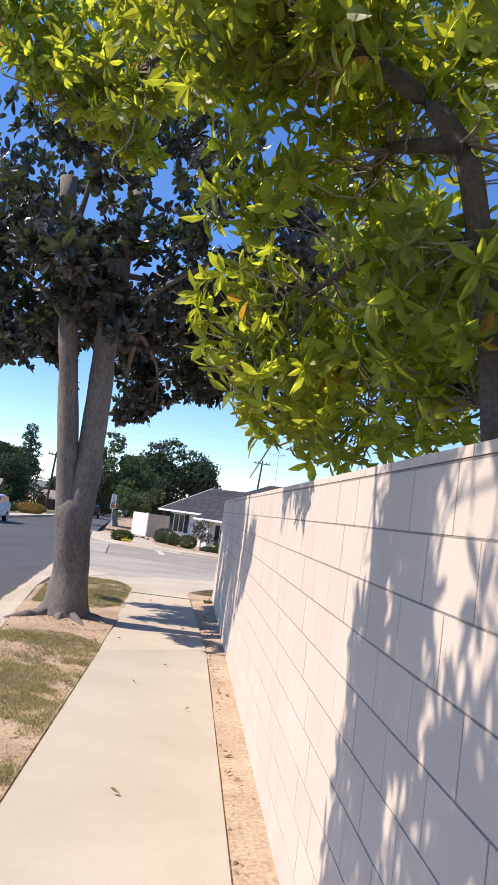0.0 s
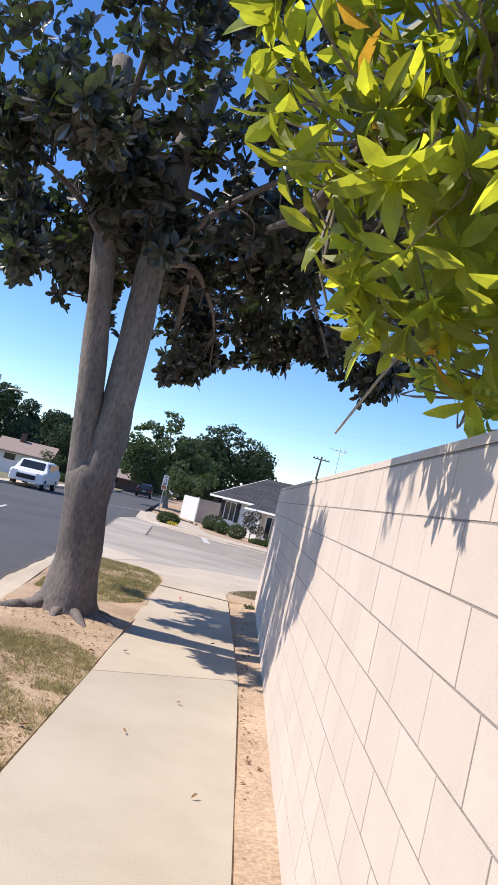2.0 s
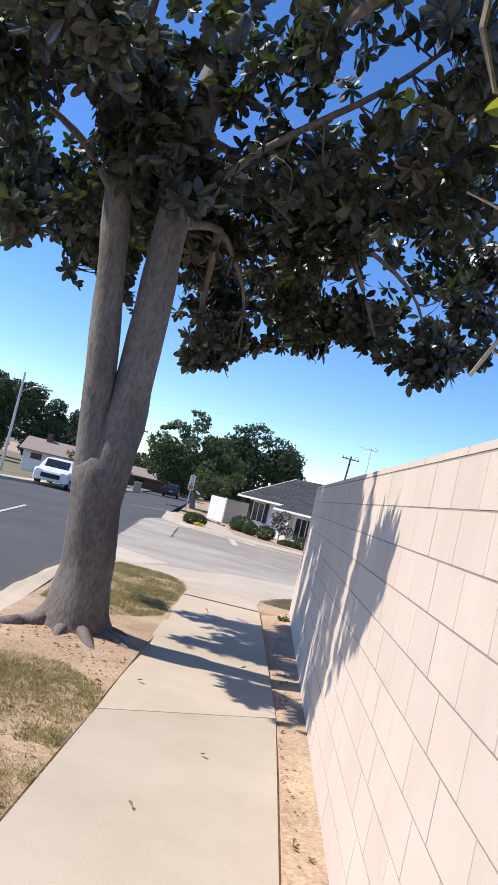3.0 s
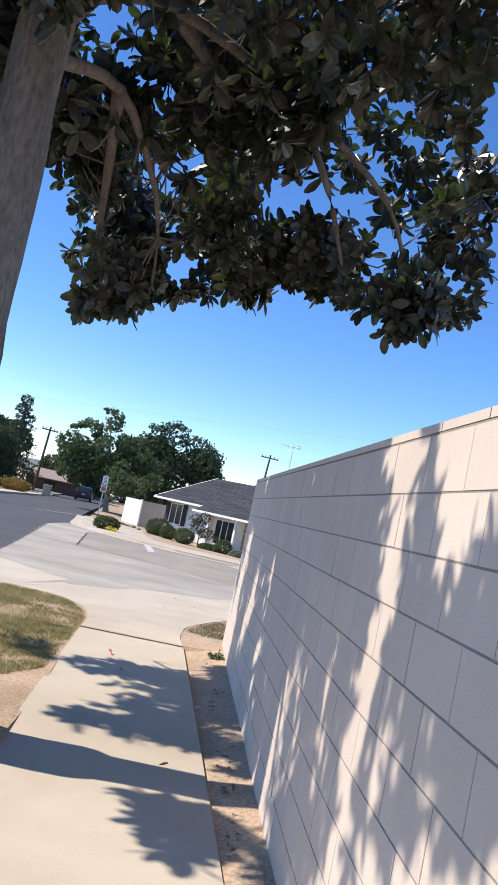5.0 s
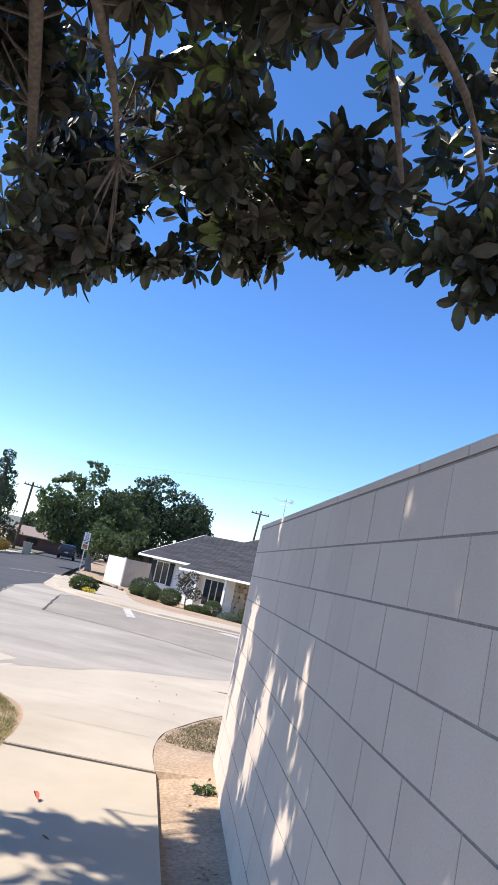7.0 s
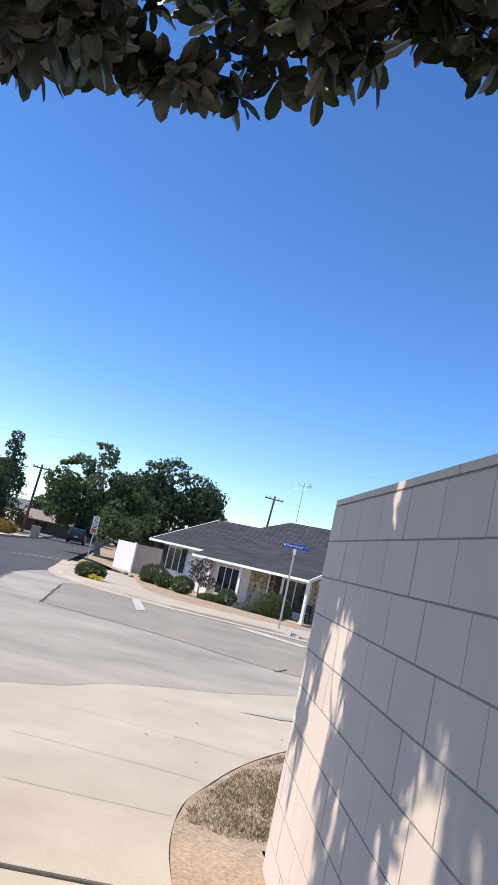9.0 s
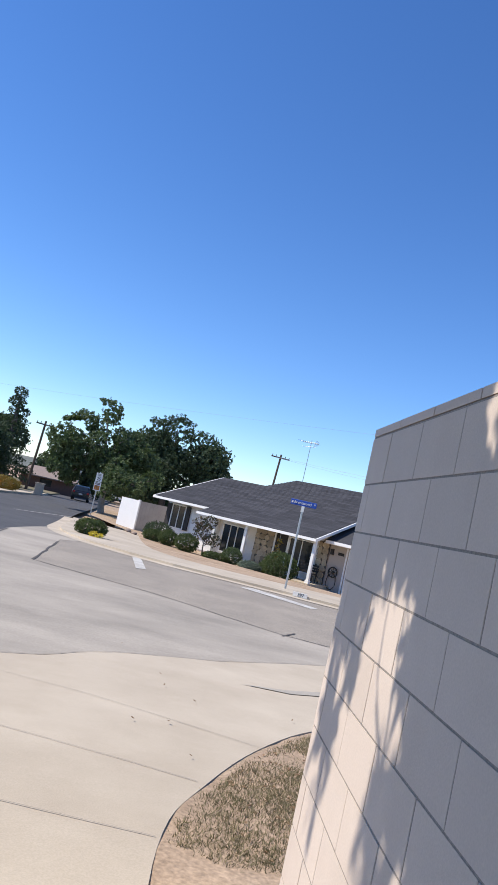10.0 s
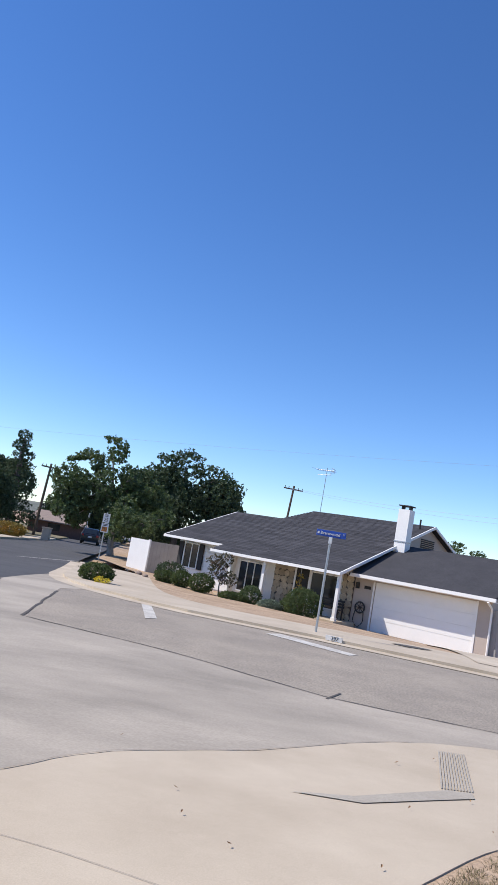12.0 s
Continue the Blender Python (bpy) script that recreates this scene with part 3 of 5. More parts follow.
def lobe_tips(lobes, rng, gap=0.0, gap_scale=0.9, down=-0.1, shell=0.55):
    """Twig tips spread through the outer part of each lobe (centre, radii, count), with gaps by noise."""
    tips = []
    for c, r, n in lobes:
        k = tries = 0
        while k < n and tries < n * 6:
            tries += 1
            d = Vector(rng.normal(size=3)).normalized()
            f = shell + (1 - shell) * rng.random() ** 0.6 + rng.normal(0, 0.06)
            p = Vector((c[0] + d.x * r[0] * f, c[1] + d.y * r[1] * f, c[2] + d.z * r[2] * f))
            if noise.noise(p * gap_scale) < gap:
                continue
            out = Vector((d.x, d.y, d.z * 0.7 + down)) + Vector(rng.normal(0, 0.45, 3))
            tips.append((p, out))
            k += 1
    return tips


def twigs(bm, tips, limbs, rng, every=3, radius=0.008, sides=4):
    """Thin twigs from tips back towards the nearest limb point."""
    pts = [Vector(p) for limb in limbs for p in limb]
    for place, out in tips[::every]:
        near = min(pts, key=lambda q: (q - place).length_squared)
        if (near - place).length > 0.6:
            continue
        mid = near.lerp(place, 0.55) + Vector(rng.normal(0, 0.09, 3)) - Vector((0, 0, 0.06))
        add_tube(bm, smooth_path([near, mid, place], 3), [radius * 2.2, radius * 2.0, radius * 1.8, radius * 1.5, radius * 1.2, radius, radius * 0.6], sides, 0, False)


rng = np.random.default_rng(7)
magnolia = thing("magnolia_tree", Matrix.Translation((0.2, 9.75, 0.0)), "large forked magnolia with grey trunk and dark leaves on parkway", "tree")
INV = magnolia.matrix_world.inverted()


def local(bm, inv):
    bm.transform(inv)
    return bm


bm = bmesh.new()
TRUNK_LINE = [(0.22, 9.72, -0.1, 0.46), (0.22, 9.72, 0.05, 0.42), (0.23, 9.7, 0.22, 0.33), (0.23, 9.68, 0.6, 0.255), (0.17, 9.65, 1.15, 0.25), (0.14, 9.64, 1.55, 0.25), (0.12, 9.68, 1.82, 0.12)]
TRUNK = smooth_path([p[:3] for p in TRUNK_LINE], 4)
tr_r = np.interp(np.arange(len(TRUNK)) / 4, np.arange(7), [p[3] for p in TRUNK_LINE])
add_tube(bm, TRUNK, tr_r, 20, 0.16)
part("trunk", local(bm, INV), BARK, magnolia, smooth=True)
LEFT = smooth_path([(0.14, 9.62, 0.9), (0.01, 9.6, 1.8), (-0.08, 9.58, 2.5), (-0.18, 9.57, 3.2), (-0.33, 9.57, 4.2), (-0.49, 9.57, 5.2), (-0.66, 9.55, 6.4)], 4)
RIGHT = smooth_path([(0.18, 9.64, 0.8), (0.25, 9.62, 1.8), (0.26, 9.62, 2.6), (0.25, 9.62, 3.3), (0.24, 9.62, 4.2), (0.26, 9.66, 5.2), (0.38, 9.75, 6.4)], 4)
for stem, r0 in ((LEFT, 0.165), (RIGHT, 0.205)):
    bm = bmesh.new()
    add_tube(bm, stem, [r0 * (1 - 0.012 * i) for i in range(len(stem))], 14, 0.14)
    part("stem", local(bm, INV), BARK, magnolia, smooth=True)
LIMB_LINES = [
    [(-0.33, 9.5, 4.2), (-0.75, 9.45, 4.65), (-1.3, 9.3, 4.95), (-2.0, 9.1, 5.1)],
    [(0.25, 9.65, 4.1), (0.4, 9.6, 5.0), (0.30, 9.6, 5.9), (0.2, 9.4, 6.8)],
    [(0.26, 9.66, 4.5), (0.9, 10.0, 4.85), (1.9, 10.8, 4.85), (2.9, 11.6, 4.6), (3.4, 12.3, 4.1)],
    [(0.25, 9.64, 4.1), (0.6, 10.4, 4.4), (0.85, 11.4, 4.2), (0.9, 12.2, 4.0)],
    [(0.25, 9.62, 4.2), (1.0, 9.3, 4.9), (2.0, 8.9, 5.5), (2.6, 8.4, 5.9)],
    [(-0.49, 9.55, 5.2), (-0.3, 9.0, 5.6), (0.0, 8.2, 6.3), (0.3, 7.3, 6.6)],
    [(0.27, 9.68, 5.1), (0.7, 11.0, 5.4), (0.8, 12.6, 5.3), (0.5, 13.9, 5.1)],
    [(1.9, 10.8, 4.85), (2.3, 11.0, 4.3), (2.6, 11.5, 3.9)],
    [(-0.33, 9.57, 4.1), (-0.8, 10.6, 4.5), (-1.3, 11.8, 4.4), (-1.7, 12.7, 4.1)],
    [(0.6, 10.4, 4.4), (0.45, 11.4, 4.25), (0.3, 12.5, 3.9), (0.25, 13.2, 3.6)],
    [(0.9, 10.0, 4.85), (1.4, 11.2, 4.9), (1.6, 12.2, 4.7), (1.7, 12.9, 4.3)],
    [(-0.49, 9.57, 5.2), (-0.9, 10.6, 5.6), (-1.1, 12.0, 5.4)],
]
limb_paths = []
for pts in LIMB_LINES:
    path = smooth_path(pts, 4)
    limb_paths.append(path)
    bm = bmesh.new()
    r0 = 0.046 if len(pts) > 3 else 0.032
    add_tube(bm, path, [r0 * (1 - 0.85 * i / (len(path) - 1)) + 0.008 for i in range(len(path))], 8, 0.1)
    part("limb", local(bm, INV), BARK, magnolia, smooth=True)
CROWN = [((-0.9, 11.8, 4.6), (0.9, 1.0, 0.5), 120), ((-1.6, 12.3, 5.4), (1.1, 1.1, 0.6), 110), ((-0.6, 11.2, 4.7), (0.8, 0.8, 0.45), 80), ((-0.42, 9.45, 2.5), (0.12, 0.1, 0.1), 2), ((-0.1, 14.8, 4.6), (0.8, 0.7, 0.5), 62), ((-0.7, 14.6, 4.7), (0.8, 0.8, 0.5), 50), ((-1.0, 10.2, 4.6), (0.6, 0.5, 0.5), 60), ((-1.7, 12.2, 4.9), (1.0, 0.9, 0.6), 100), ((-1.9, 10.4, 5.8), (1.2, 1.1, 0.8), 110), ((-1.0, 13.6, 5.0), (1.2, 1.2, 0.6), 120), ((0.5, 14.4, 5.6), (1.2, 0.9, 0.5), 90), ((3.0, 12.2, 5.3), (1.3, 1.1, 0.7), 150), ((2.3, 11.0, 4.9), (1.2, 0.9, 0.6), 120), ((1.0, 10.9, 4.7), (0.8, 0.7, 0.45), 60), ((-0.3, 14.0, 4.6), (1.0, 0.9, 0.5), 90), ((-0.4, 12.9, 4.5), (0.9, 0.8, 0.5), 70), ((0.0, 10.8, 4.7), (0.8, 0.8, 0.5), 60), 
    ((3.3, 12.35, 3.95), (0.5, 0.5, 0.42), 60), ((4.0, 13.3, 4.65), (0.6, 0.7, 0.5), 60), ((2.5, 12.7, 4.5), (0.8, 0.7, 0.48), 100),
    ((1.6, 12.8, 4.4), (0.8, 0.7, 0.48), 100), ((0.35, 12.75, 3.75), (0.6, 0.6, 0.5), 105), ((-0.7, 12.0, 4.9), (0.7, 0.7, 0.6), 80), ((-0.2, 12.4, 4.5), (0.6, 0.6, 0.5), 70), ((-1.2, 12.1, 4.9), (0.7, 0.6, 0.5), 70), ((-1.2, 8.95, 3.75), (0.35, 0.4, 0.25), 38), ((-0.6, 8.7, 5.0), (0.7, 0.6, 0.6), 70), ((0.1, 9.0, 4.4), (0.5, 0.5, 0.5), 50), ((0.7, 13.85, 4.15), (0.6, 0.6, 0.45), 80), ((-0.5, 12.9, 4.4), (0.9, 0.8, 0.6), 60),
    ((-1.7, 12.8, 4.05), (0.6, 0.5, 0.4), 40), ((0.15, 12.9, 3.4), (0.45, 0.4, 0.35), 40), ((-2.8, 12.8, 5.2), (1.2, 1.0, 0.7), 100), ((-2.2, 10.2, 5.1), (0.9, 0.9, 0.7), 60),
    ((-0.2, 10.1, 6.4), (2.4, 2.2, 1.2), 290), ((2.0, 10.4, 5.6), (1.9, 1.9, 1.0), 165), ((0.8, 12.2, 5.2), (1.8, 1.6, 0.8), 165), ((0.3, 13.6, 5.2), (1.2, 0.9, 0.5), 60),
    ((-1.4, 11.0, 5.4), (1.4, 1.5, 0.9), 140), ((3.4, 8.8, 5.9), (1.2, 1.2, 0.9), 110), ((0.4, 8.0, 6.5), (1.6, 1.3, 0.6), 115),
    ((0.2, 6.7, 4.55), (0.6, 0.75, 0.35), 60), ((-0.5, 7.1, 4.9), (0.7, 0.8, 0.5), 70), ((-0.7, 8.5, 4.9), (0.9, 0.7, 0.6), 110), ((0.3, 8.6, 4.3), (0.6, 0.5, 0.4), 50), ((2.2, 8.4, 5.4), (1.1, 1.0, 0.6), 110),
    ((0.9, 13.9, 4.0), (0.6, 0.6, 0.3), 50), ((1.4, 13.2, 4.0), (0.7, 0.6, 0.35), 50),
    ((1.4, 10.2, 4.8), (1.0, 1.0, 0.6), 100), ((-0.9, 9.2, 4.9), (0.9, 0.8, 0.7), 55), ((3.3, 10.5, 5.2), (1.2, 1.2, 0.7), 70),
]


def closed(place):
    """False under the rising skirt of the crown and in openings cut to let sun onto set parts of pavement and wall."""
    run = (2.487 - place.x) * math.tan(SUN_EL)
    y, z = place.y, place.z - run
    if y > 11.0 and place.z < 1.6 + 0.72 * (y - 10.4):
        return False
    if z > 2.05:
        return True
    if z < -0.1:
        return 10.3 < y < 12.4 or (8.5 < y < 9.4 and z > -0.9) or z < -2.0
    return not (7.56 < y < 7.92 or (13.25 < y < 13.72 and z < 1.6) or (y > 13.0 and z < 0.55) or y > 14.15 or (y < 7.5 and z < 1.6 - 0.65 * (y - 6.0)))


tips = [t for t in lobe_tips(CROWN, rng, -0.04, 0.9, -0.15) if closed(t[0])]
me = leaf_mesh("crown", tips, leaf_shape(0.185, 0.088, 0.2, 0.22), rng, 9, (30, 95))
me.transform(INV)
me.materials.append(LEAF_DARK)
crown = new("crown", me)
crown.parent = magnolia
crown["kind"] = "stuff"
crown["label"] = "dark green glossy leaves in whorls"
bm = bmesh.new()
twigs(bm, tips, limb_paths, rng, 2, 0.005)
part("twig_mass", local(bm, INV), BARK, magnolia)["kind"] = "stuff"
# surface roots over the dirt
for pts, r in (([(0.0, 9.5, 0.14), (-0.25, 9.25, 0.08), (-0.5, 9.1, 0.0)], 0.11), ([(0.35, 9.45, 0.14), (0.5, 9.2, 0.08), (0.62, 9.05, 0.01)], 0.1), ([(0.45, 9.6, 0.12), (0.72, 9.5, 0.09), (0.92, 9.35, 0.0)], 0.09), ([(0.2, 9.4, 0.12), (0.2, 9.15, 0.05), (0.28, 8.95, -0.01)], 0.085), ([(0.4, 9.9, 0.1), (0.68, 9.85, 0.07), (0.9, 9.7, 0.0)], 0.08)):
    path = [p - Vector((0, 0, 0.05)) for p in smooth_path(pts, 4)]
    bm = bmesh.new()
    add_tube(bm, path, [0.75 * r * (1 - 0.05 * i) for i in range(len(path))], 8, 0.35)
    part("root", local(bm, INV), BARK, magnolia, smooth=True)

# tree behind the wall whose boughs hang over the pavement
garden_tree = thing("garden_tree", Matrix.Translation((3.4, 2.0, -0.1)), "bright yellow-green leafy tree hanging over the block wall", "tree")
INV2 = garden_tree.matrix_world.inverted()
TR2 = smooth_path([(3.4, 2.0, -0.1), (3.3, 1.95, 1.2), (3.1, 1.8, 2.4), (2.9, 1.65, 3.1), (2.75, 1.6, 3.5), (2.48, 1.7, 3.8), (2.13, 1.9, 4.1), (1.7, 2.3, 4.4)], 4)
bm = bmesh.new()
add_tube(bm, TR2, [0.085 * (1 - 0.026 * i) for i in range(len(TR2))], 10, 0.12)
part("trunk", local(bm, INV2), BARK_DARK, garden_tree, smooth=True)
BOUGHS = [[(2.9, 1.65, 3.1), (2.7, 2.3, 3.3), (2.35, 2.9, 3.15), (2.05, 3.2, 2.85)], [(2.75, 1.6, 3.5), (2.6, 2.6, 3.9), (2.8, 3.6, 3.9), (3.1, 4.4, 3.7)], [(2.13, 1.9, 4.1), (1.5, 1.7, 4.3), (0.8, 1.4, 4.2), (0.1, 1.1, 3.9)],
          [(3.1, 1.8, 2.4), (3.1, 2.8, 2.7), (2.95, 3.7, 2.6), (2.75, 4.2, 2.35)], [(2.05, 3.2, 2.85), (1.9, 3.6, 2.75), (1.75, 4.0, 2.8)], [(1.7, 2.3, 4.4), (1.4, 3.0, 4.7), (1.0, 3.7, 4.8), (0.5, 4.1, 4.75)], [(1.5, 1.7, 4.3), (1.0, 0.7, 4.4), (0.4, 0.0, 4.2), (0.0, -0.6, 4.0)]]
bough_paths = []
for pts in BOUGHS:
    path = smooth_path(pts, 4)
    bough_paths.append(path)
    bm = bmesh.new()
    add_tube(bm, path, [0.035 * (1 - 0.8 * i / (len(path) - 1)) + 0.004 for i in range(len(path))], 6, 0.1)
    part("limb", local(bm, INV2), BARK_DARK, garden_tree, smooth=True)
HANG = [((3.1, 2.2, 3.1), (0.7, 0.9, 0.7), 190), ((2.9, 1.4, 3.9), (0.9, 0.9, 0.6), 160), ((3.6, 3.4, 3.0), (0.7, 1.2, 0.8), 150), ((1.9, 1.7, 4.3), (0.8, 0.6, 0.4), 90), ((0.3, 1.05, 3.45), (0.5, 0.45, 0.3), 60), ((-0.3, 1.0, 3.8), (0.5, 0.5, 0.35), 60), ((0.35, 0.95, 4.0), (0.5, 0.5, 0.3), 60), ((0.7, 0.95, 4.15), (0.5, 0.5, 0.3), 50), ((0.1, 0.2, 3.6), (0.5, 0.5, 0.3), 60), ((0.2, 0.1, 4.2), (0.6, 0.6, 0.35), 70), ((-0.3, -0.6, 4.0), (0.6, 0.6, 0.35), 70), ((0.3, -0.6, 4.3), (0.6, 0.6, 0.35), 70), ((1.6, 0.6, 4.6), (0.9, 0.6, 0.4), 90), ((0.4, 0.5, 4.8), (0.9, 0.6, 0.4), 80), ((3.0, 0.2, 4.2), (0.8, 0.9, 0.6), 120), ((2.05, 2.95, 2.95), (0.45, 0.45, 0.5), 60), ((2.45, 3.3, 2.65), (0.5, 0.6, 0.5), 75), ((2.3, 2.7, 3.6), (0.75, 0.6, 0.5), 90), ((3.0, 3.2, 2.9), (0.7, 1.0, 0.7), 150), ((2.9, 4.1, 2.75), (0.5, 0.7, 0.5), 70),
        ((3.3, 2.6, 3.9), (1.0, 1.2, 0.8), 170), ((0.6, 4.0, 4.75), (0.4, 0.5, 0.3), 80), ((1.05, 4.0, 4.5), (0.45, 0.5, 0.35), 80), ((0.25, 4.0, 5.05), (0.4, 0.4, 0.3), 60), ((-0.1, 4.1, 5.5), (0.45, 0.45, 0.35), 60), ((1.3, 3.9, 5.15), (0.55, 0.5, 0.4), 75), ((0.6, 4.1, 5.5), (0.6, 0.5, 0.4), 80), ((1.8, 2.2, 4.25), (0.5, 0.4, 0.35), 60), ((2.3, 2.3, 4.35), (0.5, 0.45, 0.4), 70), ((2.75, 2.3, 4.4), (0.5, 0.5, 0.4), 80), ((1.35, 2.7, 4.6), (0.5, 0.4, 0.35), 60), ((3.0, 3.4, 3.5), (0.6, 0.8, 0.5), 110), ((3.2, 4.3, 3.9), (0.6, 0.8, 0.5), 80), ((1.7, 2.2, 4.2), (0.8, 0.6, 0.35), 80)]
for pts in ([(2.75, 4.0, 2.8), (2.5, 4.0, 2.52), (2.3, 4.0, 2.42), (2.1, 4.0, 2.46)], [(2.4, 4.0, 2.46), (2.32, 4.0, 2.3), (2.2, 4.02, 2.05)], [(2.6, 3.9, 2.6), (2.42, 3.9, 2.62), (2.25, 3.9, 2.5)], [(2.9, 4.0, 2.75), (2.8, 4.0, 2.4), (2.68, 4.02, 2.2)], [(1.0, 3.7, 4.8), (1.05, 3.6, 4.3), (0.95, 3.55, 4.05), (1.1, 3.55, 3.9)]):
    path = smooth_path(pts, 4)
    part("bare_twig", local(tube_bm(path, [0.009 * (1 - 0.06 * i) for i in range(len(path))], 5, 0.1), INV2), PALE_TWIG, garden_tree, "pale bare twig")
tips2 = lobe_tips(HANG, rng, -0.2, 1.3, -0.35, 0.3)
old = [t for i, t in enumerate(tips2) if i % 33 == 5]
fresh = [t for i, t in enumerate(tips2) if i % 33 != 5]
for name, group, mat, lab in (("crown", fresh, LEAF_LIGHT, "bright yellow-green leaves"), ("turning_leaves", old, LEAF_OLD, "orange and brown turning leaves")):
    me = leaf_mesh(name, group, leaf_shape(0.15, 0.056, 0.35, 0.4, 0.4), rng, 7 if mat is LEAF_LIGHT else 2, (35, 100))
    me.transform(INV2)
    me.materials.append(mat)
    ob = new(name, me)
    ob.parent = garden_tree
    ob["kind"], ob["label"] = "stuff", lab
bm = bmesh.new()
twigs(bm, tips2, bough_paths, rng, 2, 0.0035)
part("twig_mass", local(bm, INV2), TWIG, garden_tree)["kind"] = "stuff"


# ---- corner house ----
HOUSE = pose(-0.37, 53.55, 0, 0, 0, -40.8)
house = thing("house", HOUSE, "white single-storey ranch house with charcoal shingle roof", "house")


def solid(bm, pts, thick):
    """A slab: the outline pts and the same outline thick lower."""
    top = [bm.verts.new(p) for p in pts]
    low = [bm.verts.new((p[0], p[1], p[2] - thick)) for p in pts]
    bm.faces.new(top)
    bm.faces.new(low[::-1])
    for i in range(len(pts)):
        bm.faces.new((top[i], low[i], low[(i + 1) % len(pts)], top[(i + 1) % len(pts)]))
    bmesh.ops.recalc_face_normals(bm, faces=bm.faces[:])


def slab_bm(pts, thick):
    bm = bmesh.new()
    solid(bm, pts, thick)
    return bm


def rz(w):
    return 1.22 + 0.35 * w


def row(pts):
    return [(u, w, rz(w)) for u, w in pts]


part("front_roof", slab_bm(row([(-0.85, 0.9), (3.3, 0.9), (3.3, 0.0), (10.78, 0.0), (10.78, 9.0), (3.1, 9.0), (2.5, 6.7), (-0.85, 6.7)]), 0.10), SHINGLE, house, "charcoal shingle roof slope")
part("back_roof", slab_bm([(10.78, 9.0, rz(9)), (10.78, 16.5, 1.75), (3.1, 16.5, 1.75), (3.1, 9.0, rz(9))], 0.10), SHINGLE, house)
part("back_roof", slab_bm([(2.6, 6.7, rz(6.7)), (2.6, 12.5, 1.55), (-0.85, 12.5, 1.55), (-0.85, 6.7, rz(6.7))], 0.10), SHINGLE, house)
# courses of shingles as thin overlapping boards on the front slope
course_bm = bmesh.new()
for i in range(40):
    w0, w1 = i * 0.225 + 0.02, i * 0.225 + 0.235
    u0 = -0.85 if 0.9 <= w0 < 6.5 else (3.3 if w0 < 0.9 else 3.05 - 0.25 * (9 - w0))
    n = int((10.76 - u0) / 0.9)
    for k in range(n):
        a, b = u0 + (10.76 - u0) * k / n, u0 + (10.76 - u0) * (k + 1) / n - 0.012
        j = 0.006 * ((i * 7 + k * 13) % 5)
        vs = [course_bm.verts.new(p) for p in ((a, w0, rz(w0) + 0.011 + j * 0.2), (b, w0, rz(w0) + 0.011 + j * 0.2), (b, w1, rz(w1) + 0.006), (a, w1, rz(w1) + 0.006))]
        course_bm.faces.new(vs)
ob = part("shingles", course_bm, SHINGLE, house, "charcoal asphalt shingles")
ob["kind"] = "stuff"
# fascia and gutter boards
for a, b in (((-0.9, 0.84), (3.3, 0.84)), ((3.3, -0.06), (10.84, -0.06))):
    part("fascia", box_bm(a[0], a[1] - 0.04, rz(a[1]) - 0.12, b[0], a[1] + 0.05, rz(a[1]) + 0.01), WHITE, house, "white painted fascia board")
for (u, w0, z0), (w1, z1) in (((10.79, -0.05, rz(-0.05)), (9.0, rz(9))), ((10.79, 9.0, rz(9)), (16.5, 1.75)), ((-0.92, 0.85, rz(0.85)), (6.7, rz(6.7)))):
    bm = bmesh.new()
    vs = [bm.verts.new(p) for p in ((u, w0, z0 + 0.01), (u + 0.06, w0, z0 + 0.01), (u + 0.06, w1, z1 + 0.01), (u, w1, z1 + 0.01), (u, w0, z0 - 0.13), (u + 0.06, w0, z0 - 0.13), (u + 0.06, w1, z1 - 0.13), (u, w1, z1 - 0.13))]
    for f in ((0, 1, 2, 3), (7, 6, 5, 4), (0, 4, 5, 1), (1, 5, 6, 2), (2, 6, 7, 3), (3, 7, 4, 0)):
        bm.faces.new([vs[i] for i in f])
    part("rake_board", bm, WHITE, house)
# walls
part("wall", box_bm(3.4, 2.0, -1.6, 10.45, 2.2, 1.85), STUCCO, house)
part("wall", box_bm(-0.5, 1.8, -1.6, 3.4, 2.0, 1.75), STUCCO, house)
part("wall", box_bm(-0.5, 2.0, -1.6, -0.3, 12, 1.6), STUCCO, house)
part("soffit", slab_bm(row([(3.4, 0.05), (10.7, 0.05), (10.7, 2.0), (3.4, 2.0)]), 0.02), STUCCO, house).location.z = -0.13
bm = bmesh.new()
solid(bm, [(10.25, 2.0, 0), (10.45, 2.0, 0), (10.45, 16.2, 0), (10.25, 16.2, 0)], 1.6)
for v in bm.verts:
    if v.co.z > -0.1:
        v.co.z = rz(v.co.y) - 0.12 if v.co.y < 9 else 1.7
gable = part("gable_wall", bm, TAUPE, house, "grey-brown gable wall")
bm = bmesh.new()
vs = [bm.verts.new(p) for p in ((10.40, 2.2, 1.8), (10.40, 9.0, rz(9) - 0.12), (10.40, 16.2, 1.75), (10.46, 2.2, 1.8), (10.46, 9.0, rz(9) - 0.12), (10.46, 16.2, 1.75))]
for f in ((2, 1, 0), (3, 4, 5), (0, 1, 4, 3), (1, 2, 5, 4), (2, 0, 3, 5)):
    bm.faces.new([vs[i] for i in f])
part("gable_face", bm, TAUPE, house)
for k in range(6):
    part("vent_slat", box_bm(10.47, 8.2, 3.05 + k * 0.1, 10.52, 9.8, 3.11 + k * 0.1), DARK, house)
part("porch_slab", box_bm(3.4, 0.0, -1.5, 10.8, 2.0, -0.92), CONCRETE, house, "pale concrete porch slab")
